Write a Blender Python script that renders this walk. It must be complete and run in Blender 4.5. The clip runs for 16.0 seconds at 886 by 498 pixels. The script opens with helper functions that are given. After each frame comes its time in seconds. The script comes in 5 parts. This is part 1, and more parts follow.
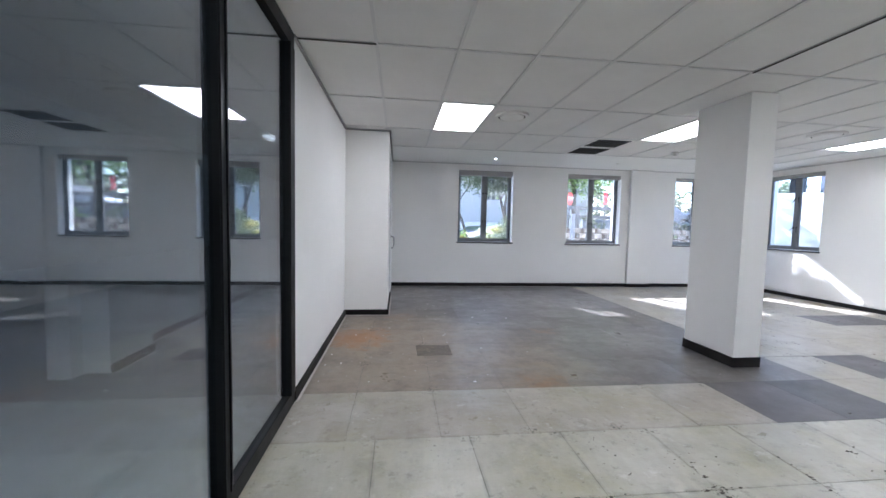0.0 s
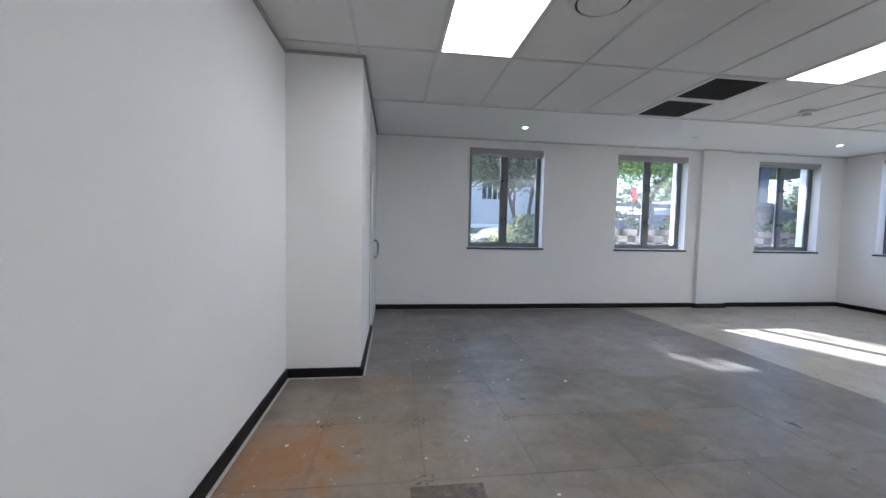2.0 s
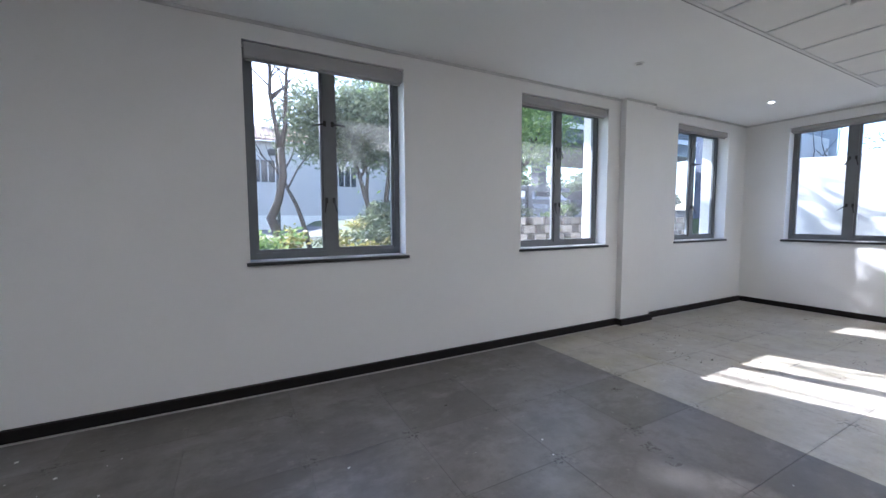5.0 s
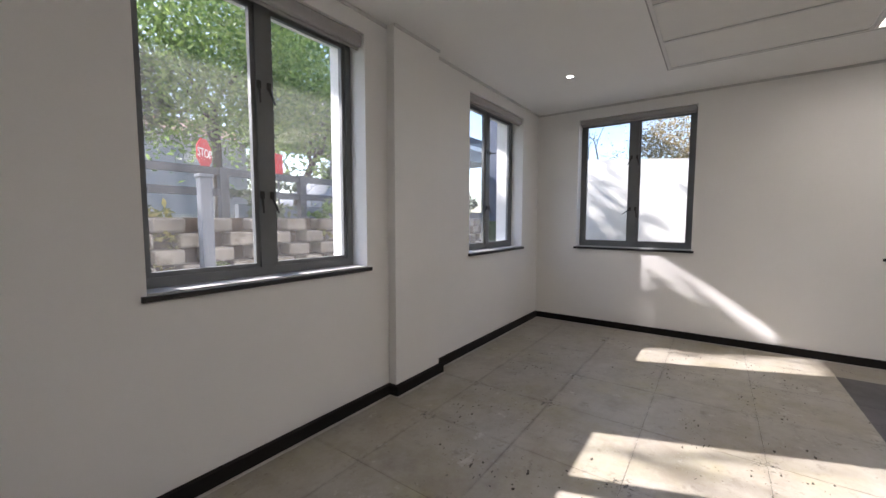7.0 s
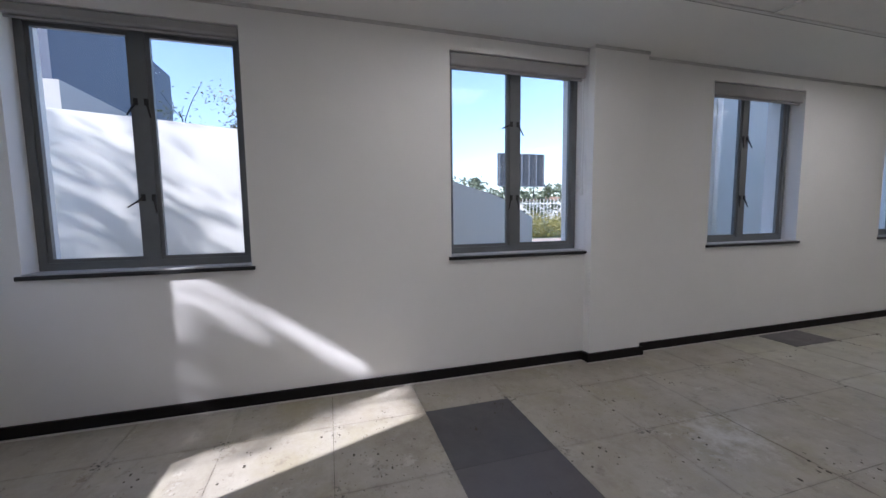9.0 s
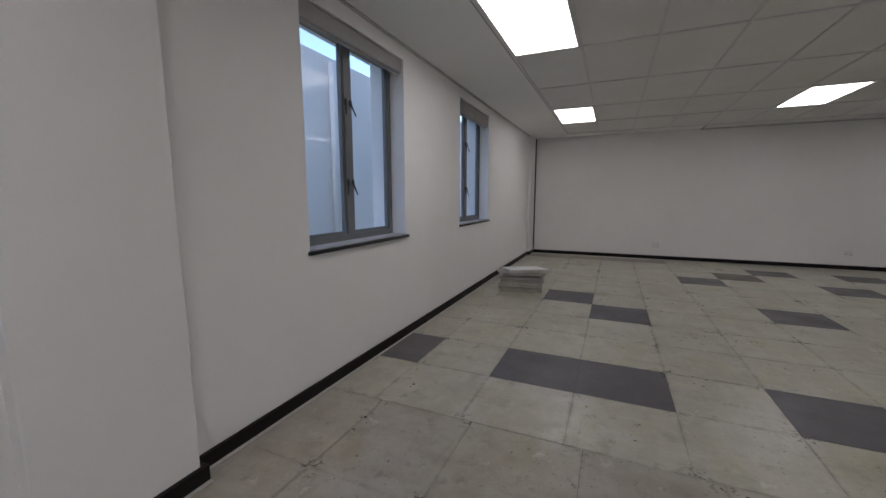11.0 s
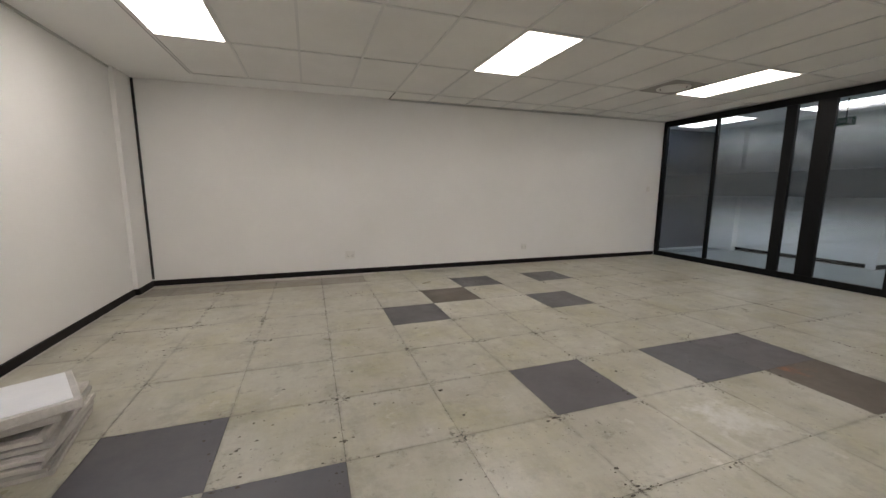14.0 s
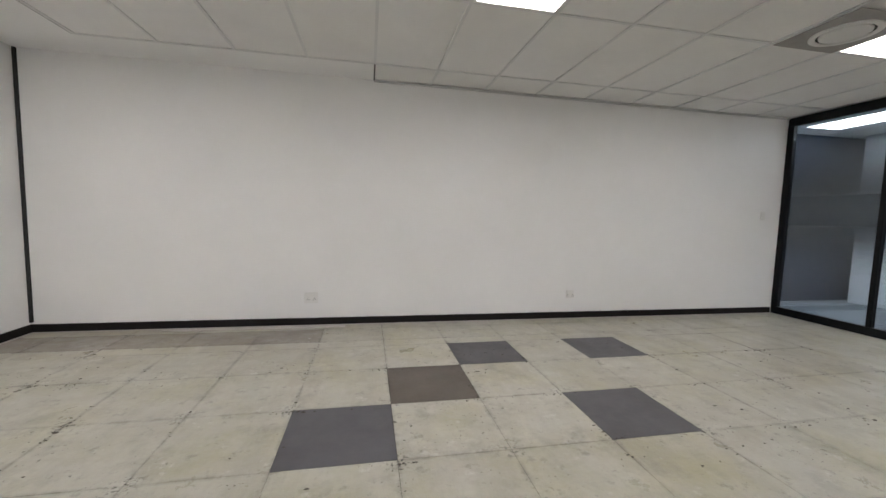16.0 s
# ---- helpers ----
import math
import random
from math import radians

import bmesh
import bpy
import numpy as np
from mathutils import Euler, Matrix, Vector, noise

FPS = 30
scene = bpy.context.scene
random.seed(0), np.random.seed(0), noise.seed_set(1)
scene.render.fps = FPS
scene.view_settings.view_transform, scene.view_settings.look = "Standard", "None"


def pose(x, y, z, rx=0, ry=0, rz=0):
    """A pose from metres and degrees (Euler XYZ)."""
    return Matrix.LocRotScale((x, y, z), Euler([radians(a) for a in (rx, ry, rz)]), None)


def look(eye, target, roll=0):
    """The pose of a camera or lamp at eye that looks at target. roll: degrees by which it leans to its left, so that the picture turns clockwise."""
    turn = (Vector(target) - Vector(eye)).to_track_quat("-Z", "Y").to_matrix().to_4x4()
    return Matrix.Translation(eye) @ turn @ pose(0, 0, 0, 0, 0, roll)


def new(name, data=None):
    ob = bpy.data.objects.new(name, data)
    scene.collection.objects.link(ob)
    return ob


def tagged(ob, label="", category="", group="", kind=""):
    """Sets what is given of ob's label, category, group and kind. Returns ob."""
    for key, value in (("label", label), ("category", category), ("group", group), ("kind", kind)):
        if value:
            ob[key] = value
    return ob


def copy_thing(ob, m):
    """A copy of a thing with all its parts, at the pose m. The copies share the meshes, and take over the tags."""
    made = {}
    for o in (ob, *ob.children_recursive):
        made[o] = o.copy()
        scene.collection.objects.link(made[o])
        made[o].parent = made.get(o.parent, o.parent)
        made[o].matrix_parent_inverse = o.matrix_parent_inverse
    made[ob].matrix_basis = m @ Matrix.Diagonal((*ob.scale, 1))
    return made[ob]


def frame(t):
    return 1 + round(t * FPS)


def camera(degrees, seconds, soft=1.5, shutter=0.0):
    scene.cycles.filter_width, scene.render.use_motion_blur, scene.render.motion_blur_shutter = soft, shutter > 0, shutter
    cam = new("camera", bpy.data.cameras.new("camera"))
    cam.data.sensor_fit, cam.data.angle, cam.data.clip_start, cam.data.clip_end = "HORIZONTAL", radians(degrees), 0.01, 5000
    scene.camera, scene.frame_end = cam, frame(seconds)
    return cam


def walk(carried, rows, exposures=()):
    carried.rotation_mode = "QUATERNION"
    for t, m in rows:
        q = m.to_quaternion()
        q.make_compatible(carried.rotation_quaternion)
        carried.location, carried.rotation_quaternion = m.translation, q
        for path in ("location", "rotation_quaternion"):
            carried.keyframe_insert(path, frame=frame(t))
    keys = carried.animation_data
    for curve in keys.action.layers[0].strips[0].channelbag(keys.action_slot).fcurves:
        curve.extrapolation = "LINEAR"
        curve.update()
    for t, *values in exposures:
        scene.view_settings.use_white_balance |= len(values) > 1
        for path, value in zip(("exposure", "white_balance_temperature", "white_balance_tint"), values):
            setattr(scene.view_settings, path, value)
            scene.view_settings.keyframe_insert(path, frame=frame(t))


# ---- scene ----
cam = camera(98.4, 16.0)
PATH = [
    (0, (-0.023, -0.048, 1.364), (0.208, 1.935, 1.235), 1.3),
    (0.5, (-0.033, 0.547, 1.356), (0.223, 2.526, 1.224), 1.1),
    (1, (-0.006, 1.136, 1.333), (0.235, 3.118, 1.217), 1.1),
    (1.5, (0.006, 1.742, 1.318), (0.268, 3.721, 1.2), 1.2),
    (2, (0.083, 2.326, 1.3), (0.343, 4.305, 1.186), 1.2),
    (2.5, (0.172, 2.886, 1.283), (0.5, 4.856, 1.172), 1.0),
    (3, (0.235, 3.476, 1.29), (0.718, 5.414, 1.182), 1.0),
    (3.5, (0.433, 3.991, 1.263), (1.078, 5.882, 1.168), 0.3),
    (3.7, (0.516, 4.144, 1.275), (1.226, 6.01, 1.163), 0.4),
    (5.8, (1.893, 5.837, 1.307), (3.018, 7.485, 1.171), -0.7),
    (6, (2.105, 5.983, 1.321), (3.305, 7.577, 1.189), -0.6),
    (6.5, (2.623, 6.189, 1.304), (4.011, 7.622, 1.162), -0.1),
    (7, (3.175, 6.312, 1.316), (4.799, 7.47, 1.167), 0.1),
    (7.5, (3.717, 6.378, 1.337), (5.545, 7.176, 1.189), 0.1),
    (8, (4.288, 6.335, 1.353), (6.246, 6.708, 1.19), -0.3),
    (8.5, (4.811, 6.243, 1.362), (6.8, 6.149, 1.177), -0.5),
    (9, (5.277, 6.011, 1.331), (7.185, 5.441, 1.146), -0.7),
    (9.5, (5.68, 5.711, 1.322), (7.381, 4.678, 1.118), -0.9),
    (10, (5.979, 5.324, 1.339), (7.397, 3.934, 1.101), -0.6),
    (12.5, (6.513, 2.639, 1.327), (6.518, 0.659, 1.048), -0.0),
    (13, (6.428, 2.094, 1.308), (6.222, 0.128, 1.008), 0.2),
    (13.5, (6.262, 1.56, 1.291), (5.841, -0.373, 1.001), 0.2),
    (14, (6.031, 1.042, 1.312), (5.384, -0.826, 1.01), 0.3),
    (14.5, (5.726, 0.583, 1.322), (4.898, -1.215, 1.035), 0.8),
    (15, (5.422, 0.15, 1.319), (4.534, -1.627, 1.084), 1.1),
    (15.5, (5.136, -0.274, 1.291), (4.371, -2.113, 1.101), 1.2),
    (16, (4.856, -0.673, 1.235), (4.473, -2.628, 1.068), 1.5),
]
EXPOSURES = [(0, 3.15, 5300, 16), (2, 2.82, 5330, 16), (3.5, 2.88, 5330, 16), (6, 2.36, 5650, 17), (7, 2.05, 6250, 19), (8, 1.85, 5980, 20), (9, 1.70, 5680, 19), (10, 1.52, 5700, 21), (12.5, 2.36, 6000, 16), (13.5, 2.47, 6150, 17), (14.5, 2.86, 6280, 18), (15.5, 2.98, 6250, 17), (16, 3.02, 5850, 17)]
walk(cam, [(t, look(e, g, r)) for t, e, g, r in PATH], EXPOSURES)

# ---- world, sun, light ----
SUN_DIR = Vector((0.39, -1.0, -0.71)).normalized()
world = bpy.data.worlds.new("world")
scene.world = world
world.use_nodes = True
wn, wl = world.node_tree.nodes, world.node_tree.links
sky = wn.new("ShaderNodeTexSky")
sky.sky_type = "NISHITA"
sky.sun_disc = False
sky.sun_elevation = math.asin(-SUN_DIR.z)
sky.sun_rotation = math.atan2(-SUN_DIR.x, -SUN_DIR.y)
sky.air_density, sky.dust_density, sky.ozone_density = 1.0, 1.2, 1.4
wl.new(sky.outputs[0], wn["Background"].inputs[0])
wn["Background"].inputs[1].default_value = 0.11
sun_data = bpy.data.lights.new("sun", "SUN")
sun_data.energy, sun_data.angle, sun_data.color = 3.6, radians(0.6), (1.0, 0.95, 0.88)
sun = new("sun", sun_data)
sun.matrix_world = look((0, 0, 30), Vector((0, 0, 30)) + SUN_DIR)


# ---- materials ----
def material(name):
    m = bpy.data.materials.new(name)
    m.use_nodes = True
    return m, m.node_tree.nodes, m.node_tree.links, m.node_tree.nodes["Principled BSDF"]


def noise_node(n, l, scale, detail=4.0, rough=0.55, coord=None):
    t = n.new("ShaderNodeTexNoise")
    t.inputs["Scale"].default_value, t.inputs["Detail"].default_value = scale, detail
    t.inputs["Roughness"].default_value = rough
    if coord is not None:
        l.new(coord, t.inputs["Vector"])
    return t


def ramp_node(n, l, src, stops):
    r = n.new("ShaderNodeValToRGB")
    els = r.color_ramp.elements
    els[0].position, els[1].position = stops[0][0], stops[-1][0]
    els[0].color, els[1].color = (*stops[0][1], 1), (*stops[-1][1], 1)
    for p, c in stops[1:-1]:
        els.new(p).color = (*c, 1)
    l.new(src, r.inputs[0])
    return r


def mix_node(n, l, fac, a, b, mode="MIX"):
    x = n.new("ShaderNodeMix")
    x.data_type, x.blend_type = "RGBA", mode
    for sock, v in ((x.inputs["Factor"], fac), (x.inputs[6], a), (x.inputs[7], b)):
        if isinstance(v, (int, float)):
            sock.default_value = v
        elif isinstance(v, tuple):
            sock.default_value = (*v, 1)
        else:
            l.new(v, sock)
    return x.outputs[2]


def world_pos(n):
    return n.new("ShaderNodeNewGeometry").outputs["Position"]


def bump_from(n, l, b, src, strength, dist=0.01):
    u = n.new("ShaderNodeBump")
    u.inputs["Strength"].default_value, u.inputs["Distance"].default_value = strength, dist
    l.new(src, u.inputs["Height"])
    l.new(u.outputs[0], b.inputs["Normal"])


def surface(name, color, rough=0.6, var=0.12, scale=3.0, fine=60.0, bump=0.1, metal=0.0, spec=0.5, dirt=None, dirt_at=(0.62, 0.75), per_object=0.0):
    """A general worn surface: base colour with broad and fine variation, optional dirt patches."""
    m, n, l, b = material(name)
    p = world_pos(n)
    broad, grain = noise_node(n, l, scale, 5, 0.6, p), noise_node(n, l, fine, 3, 0.6, p)
    lo, hi = tuple(c * (1 - var) for c in color), tuple(min(1, c * (1 + var)) for c in color)
    c = ramp_node(n, l, broad.outputs[0], [(0.3, lo), (0.7, hi)]).outputs[0]
    g = ramp_node(n, l, grain.outputs[0], [(0.3, (1 - var * 0.6,) * 3), (0.7, (1.0,) * 3)]).outputs[0]
    c = mix_node(n, l, 1.0, c, g, "MULTIPLY")
    if per_object:
        r = n.new("ShaderNodeObjectInfo").outputs["Random"]
        v = ramp_node(n, l, r, [(0, (1 - per_object,) * 3), (1, (1.0,) * 3)]).outputs[0]
        c = mix_node(n, l, 1.0, c, v, "MULTIPLY")
    if dirt:
        d = noise_node(n, l, scale * 1.7, 8, 0.7, p)
        f = ramp_node(n, l, d.outputs[0], [(dirt_at[0], (0, 0, 0)), (dirt_at[1], (1, 1, 1))]).outputs[0]
        c = mix_node(n, l, f, c, dirt)
    l.new(c, b.inputs["Base Color"])
    rr = ramp_node(n, l, broad.outputs[0], [(0.25, (max(0, rough - 0.08),) * 3), (0.75, (min(1, rough + 0.08),) * 3)])
    l.new(rr.outputs[0], b.inputs["Roughness"])
    b.inputs["Metallic"].default_value, b.inputs["Specular IOR Level"].default_value = metal, spec
    if bump:
        bump_from(n, l, b, grain.outputs[0], bump, 0.004)
    return m


def floor_tile_material(name, lo, hi, stain, grime, rough_lo, rough_hi, glue=0.0, rust=False, obj_var=0.12, edge=False, warm=(1.0, 1.0, 1.0), rim=0.8, spots=()):
    """Worn floor panel: blotchy tone, wet-looking worn patches, dark crumbs of old glue, dirt."""
    m, n, l, b = material(name)
    p = world_pos(n)
    n1, n2 = noise_node(n, l, 1.1, 6, 0.62, p), noise_node(n, l, 7.0, 7, 0.68, p)
    n3, n4 = noise_node(n, l, 55.0, 3, 0.6, p), noise_node(n, l, 2.6, 8, 0.72, p)
    c = ramp_node(n, l, n1.outputs[0], [(0.33, lo), (0.66, hi)]).outputs[0]
    r = n.new("ShaderNodeObjectInfo").outputs["Random"]
    v = ramp_node(n, l, r, [(0, (1 - obj_var, 1 - obj_var, 1 - obj_var * 1.25)), (0.6, (0.97, 0.98, 0.96)), (1, warm)]).outputs[0]
    c = mix_node(n, l, 1.0, c, v, "MULTIPLY")
    f = ramp_node(n, l, n2.outputs[0], [(0.48, (0, 0, 0)), (0.85, (0.95, 0.95, 0.95))] if rust else [(0.34, (0, 0, 0)), (0.85, (0.6, 0.6, 0.6))]).outputs[0]
    c = mix_node(n, l, f, c, stain)
    f2 = ramp_node(n, l, n4.outputs[0], [(0.54, (0, 0, 0)), (0.85, (0.7, 0.7, 0.7))] if rust else [(0.36, (0, 0, 0)), (0.95, (0.42, 0.42, 0.42))]).outputs[0]
    c = mix_node(n, l, f2, c, grime)
    olive = ramp_node(n, l, noise_node(n, l, 1.7, 5, 0.65, p).outputs[0], [(0.46, (1, 1, 1)), (0.68, (0.90, 0.88, 0.68))]).outputs[0]
    if edge and not rust:
        c = mix_node(n, l, 1.0, c, olive, "MULTIPLY")
    if edge and not rust:
        # faint drag marks and scuffs
        for sx, sy, tone, top in ((1.2, 5.0, stain, 0.75), (6.0, 1.5, grime, 0.55), (2.5, 3.5, (0.56, 0.55, 0.52), 0.5)):
            mp = n.new("ShaderNodeMapping")
            mp.inputs["Scale"].default_value = (sx, sy, 1.0)
            mp.inputs["Rotation"].default_value = (0, 0, sx * 0.4)
            l.new(p, mp.inputs["Vector"])
            st = ramp_node(n, l, noise_node(n, l, 1.0, 9, 0.74, mp.outputs[0]).outputs[0], [(0.42, (0, 0, 0)), (0.80, (top, top, top))]).outputs[0]
            c = mix_node(n, l, st, c, tone)
    if edge and not rust:
        # rubbed brown-grey blotches, pale scraped flakes and fine dark specks
        for sc, lo_t, hi_t, top, tone in ((3.3, 0.52, 0.66, 0.55, grime), (8.0, 0.575, 0.66, 0.62, tuple(v * 0.8 for v in grime)), (5.2, 0.60, 0.66, 0.6, (0.60, 0.59, 0.54)), (2.1, 0.56, 0.62, 0.45, stain)):
            q = ramp_node(n, l, noise_node(n, l, sc, 12, 0.72, p).outputs[0], [(lo_t, (0, 0, 0)), (hi_t, (top,) * 3)]).outputs[0]
            c = mix_node(n, l, q, c, tone)
        area = ramp_node(n, l, noise_node(n, l, 1.3, 4, 0.6, p).outputs[0], [(0.50, (0, 0, 0)), (0.60, (1, 1, 1))]).outputs[0]
        speck = ramp_node(n, l, noise_node(n, l, 34.0, 5, 0.6, p).outputs[0], [(0.63, (0, 0, 0)), (0.67, (0.85, 0.85, 0.85))]).outputs[0]
        c = mix_node(n, l, mix_node(n, l, 1.0, area, speck, "MULTIPLY"), c, tuple(v * 0.45 for v in grime))
    for sx, sy, rad, tone in spots:
        d3, w3 = n.new("ShaderNodeVectorMath"), n.new("ShaderNodeMath")
        d3.operation, w3.operation = "DISTANCE", "ADD"
        l.new(p, d3.inputs[0])
        d3.inputs[1].default_value = (sx, sy, 0.0)
        l.new(d3.outputs["Value"], w3.inputs[0])
        l.new(n2.outputs[0], w3.inputs[1])
        q = ramp_node(n, l, w3.outputs[0], [(rad + 0.36, (0.8, 0.8, 0.8)), (rad + 0.58, (0, 0, 0))]).outputs[0]
        c = mix_node(n, l, q, c, tone)
    if glue:
        mk = n.new("ShaderNodeMath")
        mk.operation = "MULTIPLY"
        a = ramp_node(n, l, n3.outputs[0], [(0.62, (0, 0, 0)), (0.67, (1, 1, 1))])
        bq = ramp_node(n, l, n4.outputs[0], [(0.58, (0, 0, 0)), (0.70, (1, 1, 1))])
        l.new(a.outputs[0], mk.inputs[0])
        l.new(bq.outputs[0], mk.inputs[1])
        m2 = n.new("ShaderNodeMath")
        m2.operation = "MULTIPLY"
        l.new(mk.outputs[0], m2.inputs[0])
        m2.inputs[1].default_value = glue
        c = mix_node(n, l, m2.outputs[0], c, (0.05, 0.045, 0.04))
    if rust:
        sp = n.new("ShaderNodeVectorMath")
        sp.operation = "DISTANCE"
        l.new(p, sp.inputs[0])
        sp.inputs[1].default_value = (-0.5, 4.5, 0.0)
        w = n.new("ShaderNodeMath")
        w.operation = "ADD"
        l.new(sp.outputs["Value"], w.inputs[0])
        l.new(n2.outputs[0], w.inputs[1])
        fr = ramp_node(n, l, w.outputs[0], [(0.62, (0.9, 0.9, 0.9)), (0.98, (0, 0, 0))]).outputs[0]
        c = mix_node(n, l, fr, c, (0.36, 0.17, 0.05))
        pale = ramp_node(n, l, noise_node(n, l, 9.0, 9, 0.75, p).outputs[0], [(0.60, (0, 0, 0)), (0.72, (0.7, 0.7, 0.7))]).outputs[0]
        c = mix_node(n, l, pale, c, (0.38, 0.34, 0.30))
        near = n.new("ShaderNodeVectorMath")
        near.operation = "DISTANCE"
        l.new(p, near.inputs[0])
        near.inputs[1].default_value = (-0.15, 4.9, 0.0)
        zone = ramp_node(n, l, near.outputs["Value"], [(0.5, (1, 1, 1)), (1.0, (0, 0, 0))])
        half = n.new("ShaderNodeMath")
        half.operation = "MULTIPLY"
        half.inputs[1].default_value = 0.45
        l.new(near.outputs["Value"], half.inputs[0])
        l.new(half.outputs[0], zone.inputs[0])
        flakes = ramp_node(n, l, noise_node(n, l, 8.0, 10, 0.76, p).outputs[0], [(0.60, (0, 0, 0)), (0.66, (0.6, 0.6, 0.6))]).outputs[0]
        flakes = mix_node(n, l, 1.0, flakes, zone.outputs[0], "MULTIPLY")
        # brown residue that fades out from the inner corner, and drag marks both ways
        far = n.new("ShaderNodeVectorMath")
        far.operation = "DISTANCE"
        l.new(p, far.inputs[0])
        far.inputs[1].default_value = (-0.6, 3.4, 0.0)
        w2 = n.new("ShaderNodeMath")
        w2.operation = "MULTIPLY_ADD"
        l.new(noise_node(n, l, 0.9, 7, 0.7, p).outputs[0], w2.inputs[0])
        w2.inputs[1].default_value = -3.2
        l.new(far.outputs["Value"], w2.inputs[2])
        res = ramp_node(n, l, w2.outputs[0], [(0.0, (0.62, 0.62, 0.62)), (1.0, (0, 0, 0))]).outputs[0]
        resn = ramp_node(n, l, n2.outputs[0], [(0.3, (0.27, 0.205, 0.130)), (0.55, (0.36, 0.29, 0.205)), (0.75, (0.22, 0.155, 0.095))]).outputs[0]
        c = mix_node(n, l, res, c, resn)
        for sx, sy, tone, top in ((1.5, 2.2, (0.09, 0.078, 0.07), 0.7), (2.6, 1.6, (0.10, 0.088, 0.08), 0.55), (2.6, 4.2, (0.31, 0.295, 0.275), 0.5)):
            mp = n.new("ShaderNodeMapping")
            mp.inputs["Scale"].default_value = (sx, sy, 1.0)
            mp.inputs["Location"].default_value = (sx * 1.7, sy, tone[0] * 40)
            mp.inputs["Rotation"].default_value = (0, 0, 0.12)
            l.new(p, mp.inputs["Vector"])
            st = ramp_node(n, l, noise_node(n, l, 1.0, 7, 0.7, mp.outputs[0]).outputs[0], [(0.52, (0, 0, 0)), (0.72, (top, top, top))]).outputs[0]
            c = mix_node(n, l, st, c, tone)
        for sx, sy, rad in ((1.25, 3.05, 0.30), (0.0, 5.5, 0.25), (1.9, 4.7, 0.2)):
            d3, w3 = n.new("ShaderNodeVectorMath"), n.new("ShaderNodeMath")
            d3.operation, w3.operation = "DISTANCE", "ADD"
            l.new(p, d3.inputs[0])
            d3.inputs[1].default_value = (sx, sy, 0.0)
            l.new(d3.outputs["Value"], w3.inputs[0])
            l.new(n2.outputs[0], w3.inputs[1])
            q = ramp_node(n, l, w3.outputs[0], [(rad + 0.2, (0.55, 0.55, 0.55)), (rad + 0.5, (0, 0, 0))]).outputs[0]
            c = mix_node(n, l, q, c, (0.30, 0.15, 0.055))
        c = mix_node(n, l, mix_node(n, l, 1.0, fr, (0.75, 0.75, 0.75), "MULTIPLY"), c, (0.33, 0.14, 0.035))
        c = mix_node(n, l, flakes, c, (0.42, 0.405, 0.38))
    if edge:
        gen = n.new("ShaderNodeTexCoord").outputs["Generated"]
        v1 = n.new("ShaderNodeVectorMath")
        v1.operation = "SUBTRACT"
        l.new(gen, v1.inputs[0])
        v1.inputs[1].default_value = (0.5, 0.5, 0.5)
        v2 = n.new("ShaderNodeVectorMath")
        v2.operation = "ABSOLUTE"
        l.new(v1.outputs[0], v2.inputs[0])
        xyz = n.new("ShaderNodeSeparateXYZ")
        l.new(v2.outputs[0], xyz.inputs[0])
        lo_, hi_ = n.new("ShaderNodeMath"), n.new("ShaderNodeMath")
        lo_.operation, hi_.operation = "MINIMUM", "MAXIMUM"
        for q in (lo_, hi_):
            l.new(xyz.outputs[0], q.inputs[0])
            l.new(xyz.outputs[1], q.inputs[1])
        crumbs = ramp_node(n, l, noise_node(n, l, 38.0, 4, 0.65, p).outputs[0], [(0.53, (0, 0, 0)), (0.60, (1, 1, 1))]).outputs[0]
        patch = ramp_node(n, l, noise_node(n, l, 1.9, 3, 0.6, p).outputs[0], [(0.42, (0, 0, 0)), (0.56, (1, 1, 1))]).outputs[0]
        corner = ramp_node(n, l, lo_.outputs[0], [(0.36, (0, 0, 0)), (0.46, (1, 1, 1))]).outputs[0]
        rim_mask = ramp_node(n, l, hi_.outputs[0], [(0.465, (0, 0, 0)), (0.5, (rim,) * 3 if not rust else (0.3, 0.3, 0.3))]).outputs[0]
        smudge = ramp_node(n, l, n2.outputs[0], [(0.42, (0, 0, 0)), (0.62, (1, 1, 1))]).outputs[0]
        k1 = mix_node(n, l, 1.0, corner, crumbs, "MULTIPLY")
        k1 = mix_node(n, l, 1.0, k1, patch, "MULTIPLY")
        k2 = mix_node(n, l, 1.0, rim_mask, smudge, "MULTIPLY")
        c = mix_node(n, l, k2, c, tuple(v * 0.55 for v in grime))
        c = mix_node(n, l, k1, c, (0.045, 0.04, 0.035))
    l.new(c, b.inputs["Base Color"])
    rr = ramp_node(n, l, n4.outputs[0], [(0.28, (rough_lo,) * 3), (0.70, (rough_hi,) * 3)])
    l.new(rr.outputs[0], b.inputs["Roughness"])
    bump_from(n, l, b, n3.outputs[0], 0.12, 0.004)
    return m


